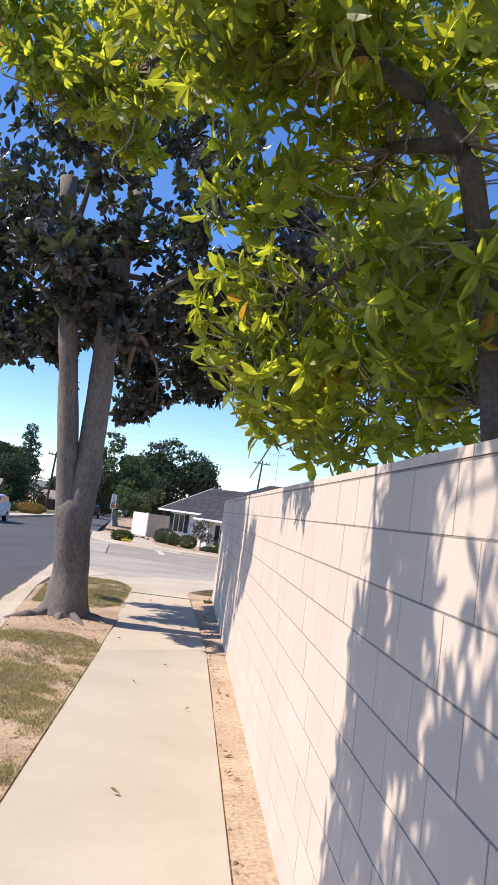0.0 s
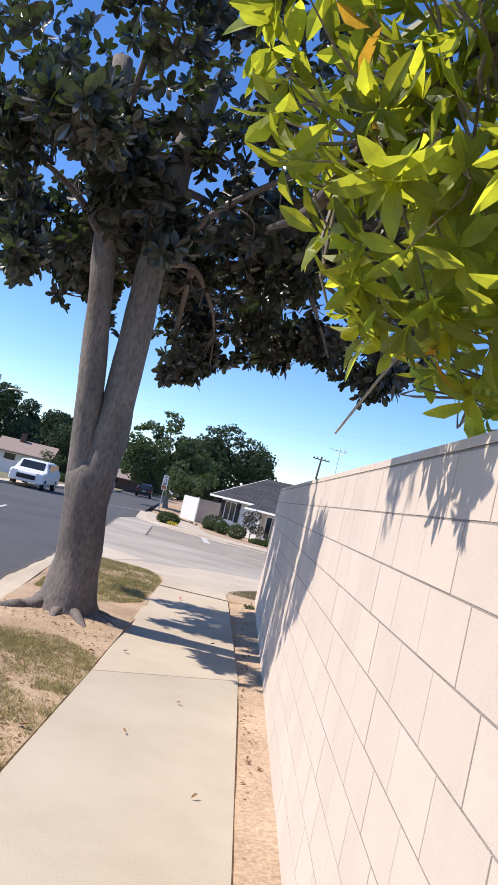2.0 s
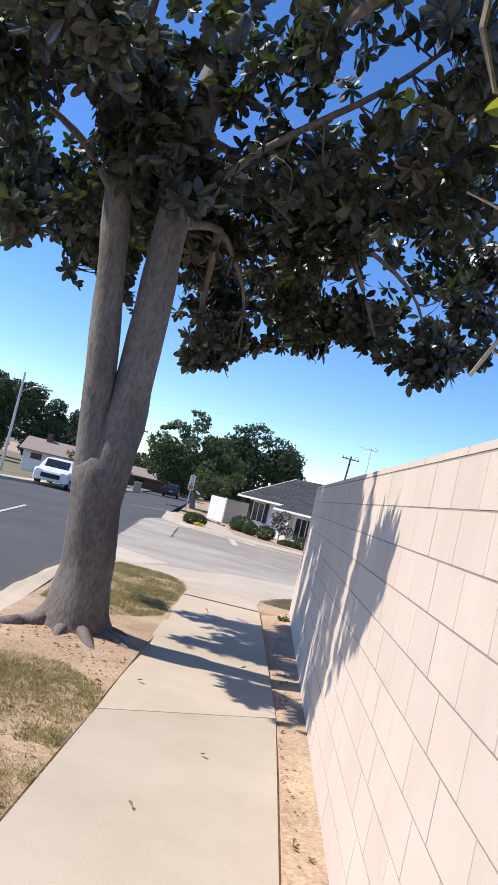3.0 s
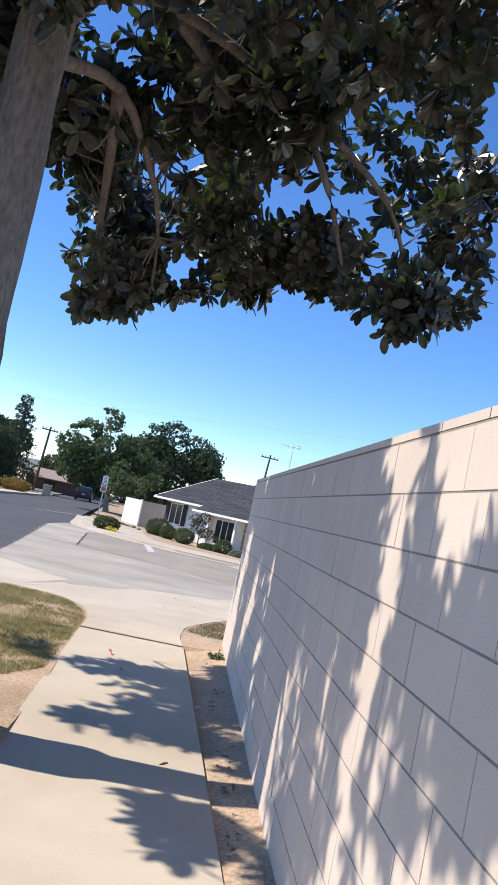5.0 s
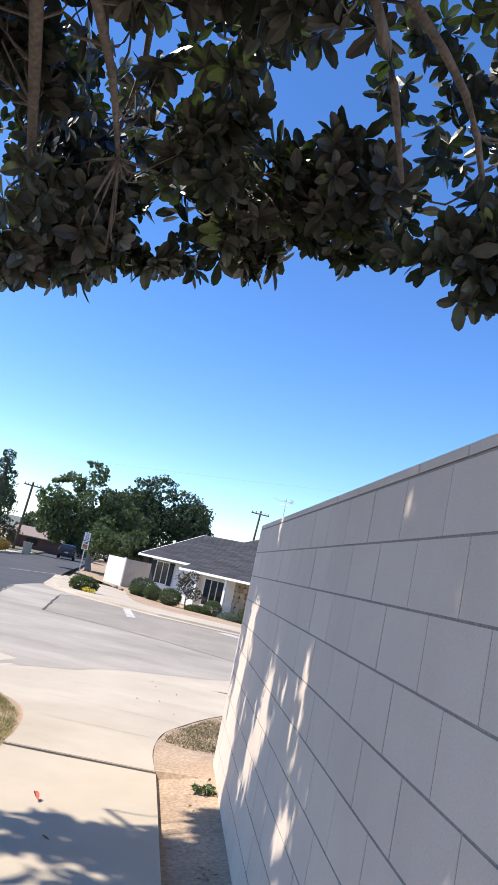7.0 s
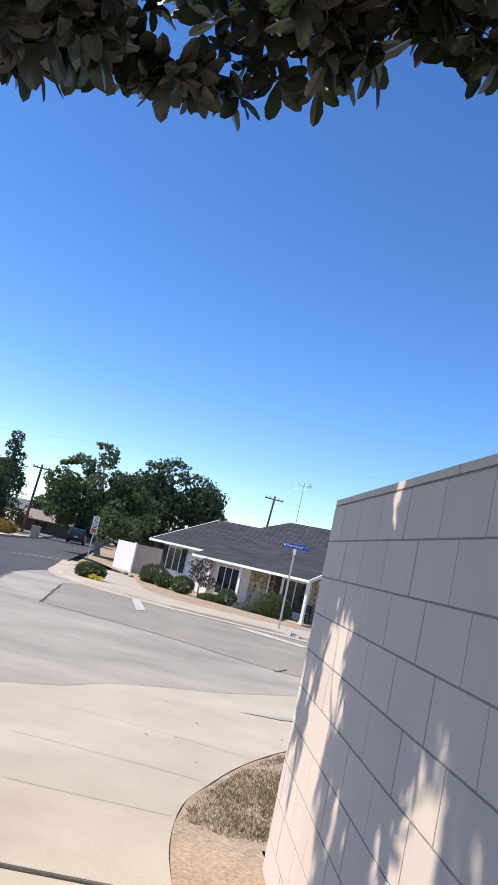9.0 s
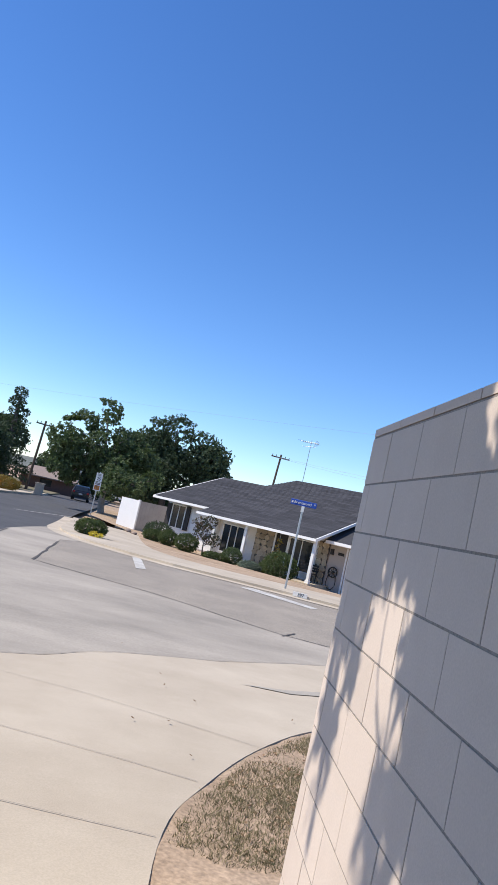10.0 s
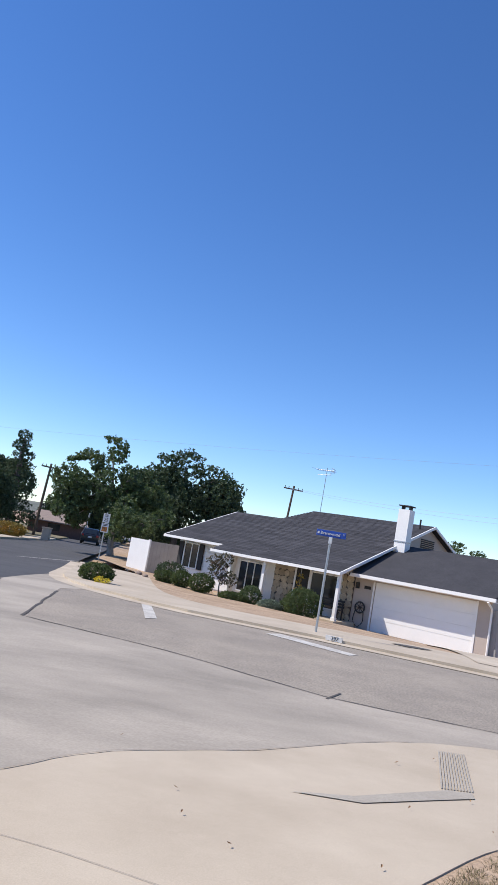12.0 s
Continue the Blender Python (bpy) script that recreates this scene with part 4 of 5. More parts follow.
for u in (4.45, 6.5, 10.62):
    post = part("post", box_bm(u - 0.07, 0.22, -0.92, u + 0.07, 0.36, 1.2), WHITE, house, "white square porch post")
    part("base_block", box_bm(u - 0.10, 0.19, -0.92, u + 0.10, 0.39, -0.78), WHITE, post)
# siding boards on the left wing
for k in range(9):
    part("siding_board", box_bm(-0.5, 1.76, -0.85 + k * 0.26, 3.4, 1.81, -0.85 + k * 0.26 + 0.245), WHITE, house)


def window(u0, u1, z0, z1, w, panes, shutters=False):
    win = part("window", box_bm(u0, w - 0.03, z0, u1, w + 0.02, z1), GLASS_DARK, house, "dark glass window with white frame")
    t = 0.06
    for a, b, c, d in ((u0 - t, z0 - t, u1 + t, z0), (u0 - t, z1, u1 + t, z1 + t), (u0 - t, z0, u0, z1), (u1, z0, u1 + t, z1)):
        part("frame", box_bm(a, w - 0.07, b, c, w, d), WHITE, win, "white window frame")
    for k in range(1, panes):
        m = u0 + (u1 - u0) * k / panes
        part("mullion", box_bm(m - 0.025, w - 0.06, z0, m + 0.025, w, z1), WHITE, win)
    part("curtain", box_bm(u0 + 0.1, w + 0.021, z0, u0 + 0.12 + (u1 - u0) * 0.3, w + 0.03, z1), WHITE, win)
    if shutters:
        for a in (u0 - 0.42, u1 + 0.1):
            sh = part("shutter", box_bm(a, w - 0.09, z0 - 0.05, a + 0.3, w - 0.02, z1 + 0.05), DARK, win, "dark shutter")
    return win


window(0.0, 0.95, 0.0, 1.25, 1.75, 2, True)
window(3.75, 5.15, -0.6, 0.85, 1.98, 3)
window(8.15, 9.6, -0.55, 0.95, 1.98, 2)
door = part("door", box_bm(7.25, 1.93, -0.92, 8.0, 1.99, 1.05), DARK, house, "dark brown front door")
for a, b, c, d in ((7.16, -0.92, 7.25, 1.14), (8.0, -0.92, 8.09, 1.14), (7.25, 1.05, 8.0, 1.14)):
    part("jamb", box_bm(a, 1.90, b, c, 2.0, d), WHITE, door, "white door frame")
knob = bmesh.new()
bmesh.ops.create_uvsphere(knob, u_segments=8, v_segments=6, radius=0.04)
bmesh.ops.translate(knob, verts=knob.verts[:], vec=(7.33, 1.9, 0.05))
part("knob", knob, GALV, door)


def flagstones(u0, u1, z0, z1, seed):
    """Irregular stones with dark joints on a backing."""
    back = part("stone_panel", box_bm(u0, 1.93, z0, u1, 2.0, z1), STONE_JOINT, house, "flagstone veneer with dark joints")
    r = random.Random(seed)
    rows = int((z1 - z0) / 0.27)
    for i in range(rows):
        za, zb = z0 + (z1 - z0) * i / rows, z0 + (z1 - z0) * (i + 1) / rows
        cuts_u = [u0]
        while cuts_u[-1] < u1 - 0.2:
            cuts_u.append(min(u1, cuts_u[-1] + r.uniform(0.22, 0.46)))
        cuts_u[-1] = u1
        for a, b in zip(cuts_u, cuts_u[1:]):
            cu, cz = (a + b) / 2, (za + zb) / 2
            n = r.randint(5, 7)
            bm = bmesh.new()
            pts = []
            for k in range(n):
                t = 6.283 * k / n + r.uniform(-0.25, 0.25)
                pts.append((cu + (b - a) * 0.62 * math.cos(t) * r.uniform(0.8, 1.0), cz + (zb - za) * 0.64 * math.sin(t) * r.uniform(0.8, 1.05)))
            face = r.uniform(1.885, 1.905)
            front = [bm.verts.new((p[0], face, p[1])) for p in pts]
            rear = [bm.verts.new((p[0] + (p[0] - cu) * 0.06, 1.94, p[1] + (p[1] - cz) * 0.06)) for p in pts]
            bm.faces.new(front)
            for k in range(n):
                bm.faces.new((front[k], front[(k + 1) % n], rear[(k + 1) % n], rear[k]))
            bmesh.ops.recalc_face_normals(bm, faces=bm.faces[:])
            part("stone", bm, STONE, back)


flagstones(5.95, 7.14, -0.92, 1.1, 3)
flagstones(9.85, 10.45, -0.92, 1.15, 5)
# porch bench
bench = thing("porch_bench", HOUSE @ pose(9.75, 1.3, -0.92), "dark wooden bench on the porch", "bench")
for k in range(4):
    part("seat_slat", box_bm(-0.6, -0.2 + k * 0.1, 0.42, 0.6, -0.12 + k * 0.1, 0.45), DARK, bench)
for k in range(3):
    part("back_slat", box_bm(-0.6, 0.22, 0.52 + k * 0.13, 0.6, 0.25, 0.61 + k * 0.13), DARK, bench)
for x in (-0.55, 0.5):
    for y in (-0.18, 0.2):
        part("leg", box_bm(x, y, 0, x + 0.05, y + 0.05, 0.85 if y > 0 else 0.42), DARK, bench)
# hanging flower pot with orange blooms
pot = thing("hanging_ornament", HOUSE @ pose(8.45, 0.5, -0.3), "orange and yellow flower ornament hanging at the porch", "ornament")
r8 = np.random.default_rng(12)
me = leaf_mesh("bloom", [((r8.normal(0, 0.07), r8.normal(0, 0.07), 0.12 + 1.0 * r8.random()), r8.normal(size=3)) for _ in range(40)], leaf_shape(0.12, 0.06), r8, 4)
me.materials.append(LEAF_ORANGE)
ob = new("bloom", me)
ob.parent = pot
part("stake", tube_bm([(0, 0, -0.8), (0, 0, 1.35)], [0.012, 0.012], 6), GALV, pot)

# garage
part("garage_wall", box_bm(10.46, 2.0, -1.6, 11.5, 2.2, 1.25), TAUPE, house, "taupe stucco garage wall")
part("garage_wall", box_bm(16.22, 2.0, -1.6, 16.85, 2.2, 1.25), TAUPE, house)
part("garage_wall", box_bm(11.5, 2.0, 1.04, 16.22, 2.2, 1.25), TAUPE, house)
part("garage_wall", box_bm(16.65, 2.2, -1.6, 16.85, 9, 1.25), TAUPE, house)
part("garage_roof", slab_bm([(10.5, 1.25, 1.25), (17.2, 1.25, 1.25), (17.2, 5.7, 3.0), (10.5, 5.7, 3.0)], 0.1), SHINGLE, house, "charcoal shingle garage roof")
part("garage_roof", slab_bm([(10.5, 5.7, 3.0), (17.2, 5.7, 3.0), (17.2, 10.5, 1.2), (10.5, 10.5, 1.2)], 0.1), SHINGLE, house)
part("fascia", box_bm(10.6, 1.18, 1.13, 17.26, 1.27, 1.27), WHITE, house, "white painted fascia board")
part("soffit", box_bm(10.5, 1.27, 1.10, 17.2, 2.0, 1.13), STUCCO, house)
gdoor = part("garage_door", box_bm(11.5, 2.06, -1.14, 16.22, 2.12, 1.04), WHITE, house, "white sectional garage door")
for k in range(4):
    part("panel", box_bm(11.52, 2.035, -1.13 + k * 0.54, 16.2, 2.065, -1.13 + k * 0.54 + 0.525), WHITE, gdoor)
for a, b in ((11.42, 11.5), (16.22, 16.3)):
    part("trim", box_bm(a, 1.97, -1.14, b, 2.06, 1.06), WHITE, house)
part("downpipe", tube_bm([(16.95, 1.2, 1.1), (16.95, 1.75, 0.85), (16.9, 1.93, 0.7), (16.9, 1.93, -1.1)], [0.045] * 4, 6), WHITE, house)
lamp = part("wall_lamp", box_bm(10.58, 1.88, 0.62, 10.72, 2.0, 0.9), DARK, house, "dark wall lantern")
part("house_number", box_bm(10.98, 1.97, 0.66, 11.3, 2.0, 0.80), DARK, house, "dark house number plate")
hose = thing("hose_reel", HOUSE @ pose(10.95, 1.9, -0.2), "round garden hose reel on the garage wall", "hose reel")
bm = bmesh.new()
ring = [(0.24 * math.cos(k * 0.3927), -0.03, 0.24 * math.sin(k * 0.3927)) for k in range(17)]
add_tube(bm, ring, [0.035] * 17, 6)
part("rim", bm, DARK, hose)
for k in range(4):
    c, s = math.cos(k * 0.785), math.sin(k * 0.785)
    part("spoke", tube_bm([(-0.23 * c, -0.03, -0.23 * s), (0.23 * c, -0.03, 0.23 * s)], [0.016, 0.016], 5), DARK, hose)
part("hose", tube_bm(smooth_path([(0.2, -0.03, -0.15), (0.24, -0.05, -0.6), (0.0, -0.06, -0.85), (-0.25, -0.05, -0.6), (-0.2, -0.03, -0.1)], 5), [0.02] * 21, 6), DARK, hose)
part("hub", tube_bm([(0, 0.1, 0), (0, -0.08, 0)], [0.05, 0.05], 8), DARK, hose)

# chimney, aerial
chimney = part("chimney", box_bm(10.70, 4.75, 1.2, 11.30, 5.3, 4.72), WHITE, house, "white painted chimney")
part("flashing", box_bm(10.67, 4.72, 3.12, 11.33, 5.33, 3.17), GALV, chimney)
part("cap_leg", box_bm(10.78, 4.85, 4.72, 10.82, 5.2, 4.88), DARK, chimney)
part("cap_leg", box_bm(11.18, 4.85, 4.72, 11.22, 5.2, 4.88), DARK, chimney)
part("cap", box_bm(10.68, 4.72, 4.88, 11.32, 5.33, 4.93), DARK, chimney, "dark metal chimney cap")
part("vent_pipe", tube_bm([(10.3, 8.2, 3.9), (10.3, 8.2, 4.6)], [0.05, 0.05], 8), DARK, house)
aerial = thing("tv_aerial", HOUSE @ pose(3.5, 8.95, 4.3), "thin metal television aerial on the roof ridge", "aerial")
part("mast", tube_bm([(0, 0, 0), (0.02, 0, 2.75)], [0.022, 0.018], 6), GALV, aerial)
part("boom", tube_bm([(-0.75, 0, 2.62), (0.65, -0.2, 2.55)], [0.016, 0.016], 5), GALV, aerial)
part("boom", tube_bm([(-0.6, 0, 2.3), (0.5, -0.2, 2.3)], [0.014, 0.014], 5), GALV, aerial)
for k in range(8):
    x = -0.7 + k * 0.18
    part("element", tube_bm([(x, -0.55 + 0.04 * k, 2.62 - 0.01 * k), (x, 0.55 - 0.05 * k, 2.6 - 0.01 * k)], [0.009, 0.009], 4), GALV, aerial)
for k in range(4):
    part("element", tube_bm([(0.35 + 0.08 * k, -0.1, 2.35 + 0.02 * k), (0.55 + 0.08 * k, -0.3, 2.72 - 0.03 * k)], [0.012, 0.012], 4), SIGN_WHITE, aerial)

# pale board fence at the house's street side
fence = thing("board_fence", HOUSE @ pose(-2.55, 1.5, -0.9), "pale board fence with a return panel coloured as shaded", "fence")
for k in range(8):
    part("board", box_bm(-1.48 + k * 0.184, -0.03 + k * 0.0, 0.0, -1.48 + k * 0.184 + 0.180, 0.03, 1.9), WHITE, fence)
# return boards get a grey copy of the fence colour for their shade
for k in range(8):
    part("board", box_bm(0.02, 0.03 + k * 0.30, 0.0, 0.08, 0.03 + k * 0.30 + 0.293, 1.88), GREY_AND_SHADED_FENCE, fence, "fence board coloured grey as its shaded side")
part("post", box_bm(-0.03, -0.06, 0, 0.10, 0.05, 1.95), WHITE, fence)
for k in range(14):
    part("board", box_bm(-1.5 - 0.05, 0.1 + k * 0.5, 0.0, -1.5, 0.1 + k * 0.5 + 0.49, 1.85), WHITE, fence)
part("rail", box_bm(-1.5, 0.03, 1.5, 0.0, 0.08, 1.6), WHITE, fence)
right_fence = thing("side_fence", HOUSE @ pose(16.9, 2.2, -1.15), "grey vertical board side gate beside the garage", "fence")
for k in range(12):
    part("board", box_bm(k * 0.2, 0, 0, k * 0.2 + 0.19, 0.05, 1.95), GREY_AND_SHADED_FENCE, right_fence)


# ---- shrubs, distant trees ----
def bush(name, x, y, z, rx, ry, rz_, n, mat, label, category="shrub", size=0.07, group="", seed=1, dense=0.7):
    r = np.random.default_rng(seed)
    ob = thing(name, Matrix.Translation((x, y, z)), label, category, group)
    tp = lobe_tips([((0, 0, rz_ * 0.95), (rx, ry, rz_), int(n * 11))], r, -0.9, 1.5, 0.1, 0.8)
    me = leaf_mesh("foliage", tp, small_leaf(size * 0.62, size * 0.4), r, 6, (20, 90), faces=SMALL_FACES)
    me.materials.append(mat)
    f = new("foliage", me)
    f.parent = ob
    f["kind"] = "stuff"
    bm = bmesh.new()
    for k in range(5):
        a = k * 1.26
        add_tube(bm, [(0.03 * math.cos(a), 0.03 * math.sin(a), -0.05), (rx * 0.35 * math.cos(a), ry * 0.35 * math.sin(a), rz_ * 0.7), (rx * 0.6 * math.cos(a), ry * 0.6 * math.sin(a), rz_ * 1.3)], [0.025, 0.018, 0.008], 5)
    part("stems", bm, TWIG, ob)["kind"] = "stuff"
    return ob


def far_tree(x, y, z, lobes, trunk, n_scale, mat, label, size=0.28, seed=3, gap=-0.15, bark=BARK):
    """A tree some way off: trunk, limbs to each lobe, leaf whorls."""
    r = np.random.default_rng(seed)
    ob = thing("tree", Matrix.Translation((x, y, z)), label, "tree", "trees round the crossing")
    part("trunk", tube_bm(smooth_path(trunk[0], 3), [trunk[1] * (1 - 0.5 * i / (3 * (len(trunk[0]) - 1))) for i in range(3 * (len(trunk[0]) - 1) + 1)], 8, 0.15), bark, ob, smooth=True)
    top = Vector(trunk[0][-1])
    bm = bmesh.new()
    for c, rad, n in lobes:
        add_tube(bm, smooth_path([top, top.lerp(Vector(c), 0.5) + Vector((0, 0, 0.2)), c], 3), [trunk[1] * 0.45 * (1 - 0.13 * i) for i in range(7)], 5)
    part("branchwork", bm, bark, ob)["kind"] = "stuff"
    tp = lobe_tips([(c, rad, int(n * n_scale * 2.2)) for c, rad, n in lobes], r, gap - 0.15, 0.6, 0.05, 0.6)
    me = leaf_mesh("crown", tp, small_leaf(size * 0.72, size * 0.45), r, 7, (25, 95), faces=SMALL_FACES)
    me.materials.append(mat)
    cr = new("crown", me)
    cr.parent = ob
    cr["kind"] = "stuff"
    return ob


def lobes_between(x0, x1, z0, z1, depth, n, seed, rmin=1.0, rmax=1.9, shape=None):
    r = random.Random(seed)
    out = []
    for _ in range(n):
        f = r.random()
        x = x0 + (x1 - x0) * f
        top = z1 if shape is None else z0 + (z1 - z0) * shape(f)
        rad = r.uniform(rmin, rmax)
        z = r.uniform(z0 + rad * 0.5, max(z0 + rad * 0.6, top - rad))
        out.append(((x, r.uniform(-depth, depth), z), (rad, rad, rad * 0.8), int(70 * rad * rad)))
    return out


# big trees behind the corner house
far_tree(-4.7, 67.0, -0.75, lobes_between(-3.9, 2.2, 1.8, 8.9, 1.6, 24, 11, 0.9, 1.5, lambda f: 0.62 + 0.4 * math.sin(math.pi * min(1, f * 1.1))), ([(0.15, 0, -0.2), (-0.05, 0, 1.0), (-0.15, 0.2, 2.2), (-0.6, 0.4, 4.2)], 0.26), 1.0, LEAF_FAR, "tall open-crowned green tree with pale trunk behind the sign", 0.26, 5, -0.05, GALV_BARK)
far_tree(-0.8, 73.0, -0.8, lobes_between(-3.6, 4.1, 1.4, 9.3, 1.8, 36, 4, 1.2, 1.9, lambda f: 0.75 + 0.25 * math.sin(math.pi * f)), ([(0, 0, -0.2), (0.1, 0, 2.2), (0.2, 0, 4.5)], 0.35), 1.0, LEAF_FAR_DARK, "dense dark green rounded tree behind the house", 0.25, 6, -0.3)
far_tree(-3.8, 64.0, -0.7, lobes_between(-0.6, 2.6, 1.2, 4.0, 0.8, 9, 14, 0.7, 1.1), ([(1.2, 0, -0.2), (1.1, 0, 1.2), (1.0, 0, 2.2)], 0.14), 1.0, LEAF_FAR, "green shrubby tree behind the fence", 0.22, 8, -0.2)
far_tree(22.0, 72.0, -1.2, lobes_between(-1.4, 1.3, 2.4, 6.5, 1.0, 8, 9, 0.8, 1.2), ([(0, 0, -0.2), (0, 0, 2), (0, 0, 3.6)], 0.2), 1.0, LEAF_FAR, "green tree rising behind the garage roof", 0.24, 9, -0.2)
far_tree(8.9, 76.0, -1.0, lobes_between(-1.0, 1.0, 3.4, 5.6, 0.8, 5, 21, 0.7, 1.0), ([(0, 0, -0.2), (0, 0, 2), (0, 0, 3.8)], 0.18), 1.0, LEAF_FAR_DARK, "tree top showing over the roof ridge", 0.24, 10, -0.2)
# left side of the main street, going away
far_tree(-18.5, 92.0, -1.2, [((0.2 * math.sin(k * 2.1) * (10 - k) * 0.3, 0.3 * math.cos(k), 1.2 + k * 0.98), (0.55 + 0.23 * (10 - k), 0.55 + 0.23 * (10 - k), 0.6), 34 + 10 * (10 - k)) for k in range(10)], ([(0, 0, -0.2), (0, 0, 4), (0, 0, 9.5)], 0.28), 1.3, LEAF_FAR_DARK, "tall dark conifer across the main street", 0.24, 12, -0.2)
far_tree(-21.5, 84.0, -1.1, lobes_between(-4.0, 4.0, 0.8, 6.8, 1.6, 24, 13, 1.2, 1.9), ([(0, 0, -0.2), (0, 0, 2), (0, 0, 3.6)], 0.3), 1.0, LEAF_FAR_DARK, "dense dark tree across the main street", 0.26, 13, -0.3)
far_tree(-17.5, 122.0, -1.3, lobes_between(-4.5, 5.5, 1.0, 7.0, 2.0, 22, 15, 1.3, 2.1, lambda f: 0.95 - 0.3 * f), ([(0, 0, -0.2), (0, 0, 2), (0, 0, 4)], 0.3), 0.9, LEAF_FAR_DARK, "hazy dark trees at the end of the street", 0.34, 15, -0.25)
far_tree(-29.0, 112.0, -1.2, lobes_between(-7.0, 6.0, 1.0, 10.5, 2.0, 30, 16, 1.4, 2.4), ([(0, 0, -0.2), (0, 0, 3), (0, 0, 5)], 0.4), 0.9, LEAF_FAR_DARK, "high dark tree row beyond the far houses", 0.36, 16, -0.2)
far_tree(-40.0, 100.0, -1.0, lobes_between(-7.0, 6.0, 1.0, 13.0, 2.0, 30, 17, 1.5, 2.6), ([(0, 0, -0.2), (0, 0, 3), (0, 0, 6)], 0.4), 0.9, LEAF_FAR_DARK, "high dark tree row beyond the far houses", 0.36, 17, -0.2)
far_tree(-21.8, 88.0, -1.0, lobes_between(-1.6, 2.0, 0.8, 4.2, 1.0, 8, 18, 0.9, 1.3), ([(0, 0, -0.2), (0, 0, 1.5), (0, 0, 2.4)], 0.18), 1.0, LEAF_HEDGE, "fresh green tree beside the far house", 0.24, 18, -0.2)
far_tree(-9.5, 135.0, -1.5, lobes_between(-7.0, 9.0, 0.8, 6.0, 2.0, 26, 19, 1.4, 2.2), ([(0, 0, -0.2), (0, 0, 2), (0, 0, 3)], 0.3), 0.8, LEAF_FAR_DARK, "dark trees closing the street", 0.36, 19, -0.25)
far_tree(-16.0, 70.0, -0.9, lobes_between(-0.7, 0.7, 1.4, 3.0, 0.5, 4, 20, 0.5, 0.8), ([(0, 0, -0.2), (0.1, 0, 0.9), (0.0, 0, 1.8)], 0.07), 1.0, LEAF_FAR, "small young tree on the far verge", 0.16, 20, -0.2)

far_tree(-31.0, 84.0, -1.0, lobes_between(-6.0, 5.0, 1.0, 9.5, 1.6, 26, 27, 1.4, 2.2), ([(0, 0, -0.2), (0, 0, 3), (0, 0, 5)], 0.35), 0.8, LEAF_FAR_DARK, "tall dark trees beyond the far verge", 0.32, 27, -0.25)

far_tree(-14.0, 112.0, -1.3, lobes_between(-4.0, 3.5, 0.6, 6.2, 1.6, 18, 33, 1.2, 1.9), ([(0, 0, -0.2), (0, 0, 2), (0, 0, 3.4)], 0.28), 0.8, LEAF_FAR_DARK, "dark green tree beside the far low house", 0.34, 33, -0.25)
# shrubs of the corner house
HL = [("shrub", 2.0, -1.5, -0.98, 0.6, 0.45, 0.30, 90, LEAF_HEDGE, "low green shrub by the pavement"), ("shrub", 3.06, -1.5, -1.02, 0.5, 0.5, 0.40, 110, LEAF_HEDGE, "round clipped green shrub"),
      ("shrub", 4.33, -1.5, -1.05, 0.6, 0.6, 0.46, 140, LEAF_HEDGE, "round clipped green shrub"), ("shrub", 6.36, -1.5, -1.1, 0.7, 0.45, 0.22, 110, LEAF_HEDGE, "low spreading shrub with pale flowers"),
      ("shrub", 6.7, -0.7, -1.05, 0.5, 0.5, 0.45, 100, LEAF_FAR, "grey-green shrub before the porch"), ("shrub", 8.45, -1.5, -1.15, 0.55, 0.45, 0.25, 100, LEAF_GREY, "silvery low spreading plant"),
      ("shrub", 10.0, -1.3, -1.2, 0.8, 0.75, 0.66, 220, LEAF_HEDGE, "large round clipped shrub by the street sign"), ("shrub", 0.9, 0.0, -0.95, 0.8, 0.5, 0.5, 130, LEAF_FAR_DARK, "dark loose shrub below the window"),
      ("shrub", 8.9, -0.4, -1.0, 0.6, 0.4, 0.40, 100, LEAF_HEDGE, "grassy green plant before the porch")]
for i, (nm, u, w, z, a, b, c, n, mat, lab) in enumerate(HL):
    p = HOUSE @ Vector((u, w, z))
    bush(nm, p.x, p.y, lot_z(p.x, p.y) - 0.03, a, b, c + max(0, (z - lot_z(p.x, p.y)) * 0.5), n, mat, lab, "shrub", 0.09, "front yard shrubs", 30 + i)
p = HOUSE @ Vector((4.6, -0.6, 0))
far_tree(p.x, p.y, lot_z(p.x, p.y), [((0.0, 0, 1.15), (0.6, 0.5, 0.45), 70), ((0.45, 0.1, 0.85), (0.5, 0.5, 0.4), 50), ((-0.35, 0.0, 1.55), (0.4, 0.4, 0.35), 45), ((0.2, 0, 1.75), (0.35, 0.3, 0.3), 30)], ([(0.1, 0, -0.1), (0.05, 0, 0.5), (0.1, 0, 0.9)], 0.04), 1.0, LEAF_RED, "small reddish-leaved tree before the porch", 0.11, 51, -0.3)
bush("shrub", -1.45, 37.9, lot_z(-1.45, 37.9) - 0.02, 0.55, 0.45, 0.3, 110, LEAF_HEDGE, "low green shrub with yellow flowers on the corner", "shrub", 0.09, "", 61)
bush("flowers", -1.15, 37.2, lot_z(-1.15, 37.2) - 0.02, 0.25, 0.2, 0.10, 10, LEAF_YELLOW, "small yellow flowers under the corner shrub", "flowers", 0.07, "", 62)
bush("shrub", -13.6, 74, road_z(-13.6, 74) + 0.12, 1.4, 0.9, 0.55, 160, LEAF_ORANGE, "orange-flowering bush on the far verge", "shrub", 0.14, "", 63)
bush("shrub", -15.6, 74, road_z(-15.6, 74) + 0.12, 0.9, 0.8, 0.4, 80, LEAF_HEDGE, "green bush on the far verge", "shrub", 0.14, "", 64)
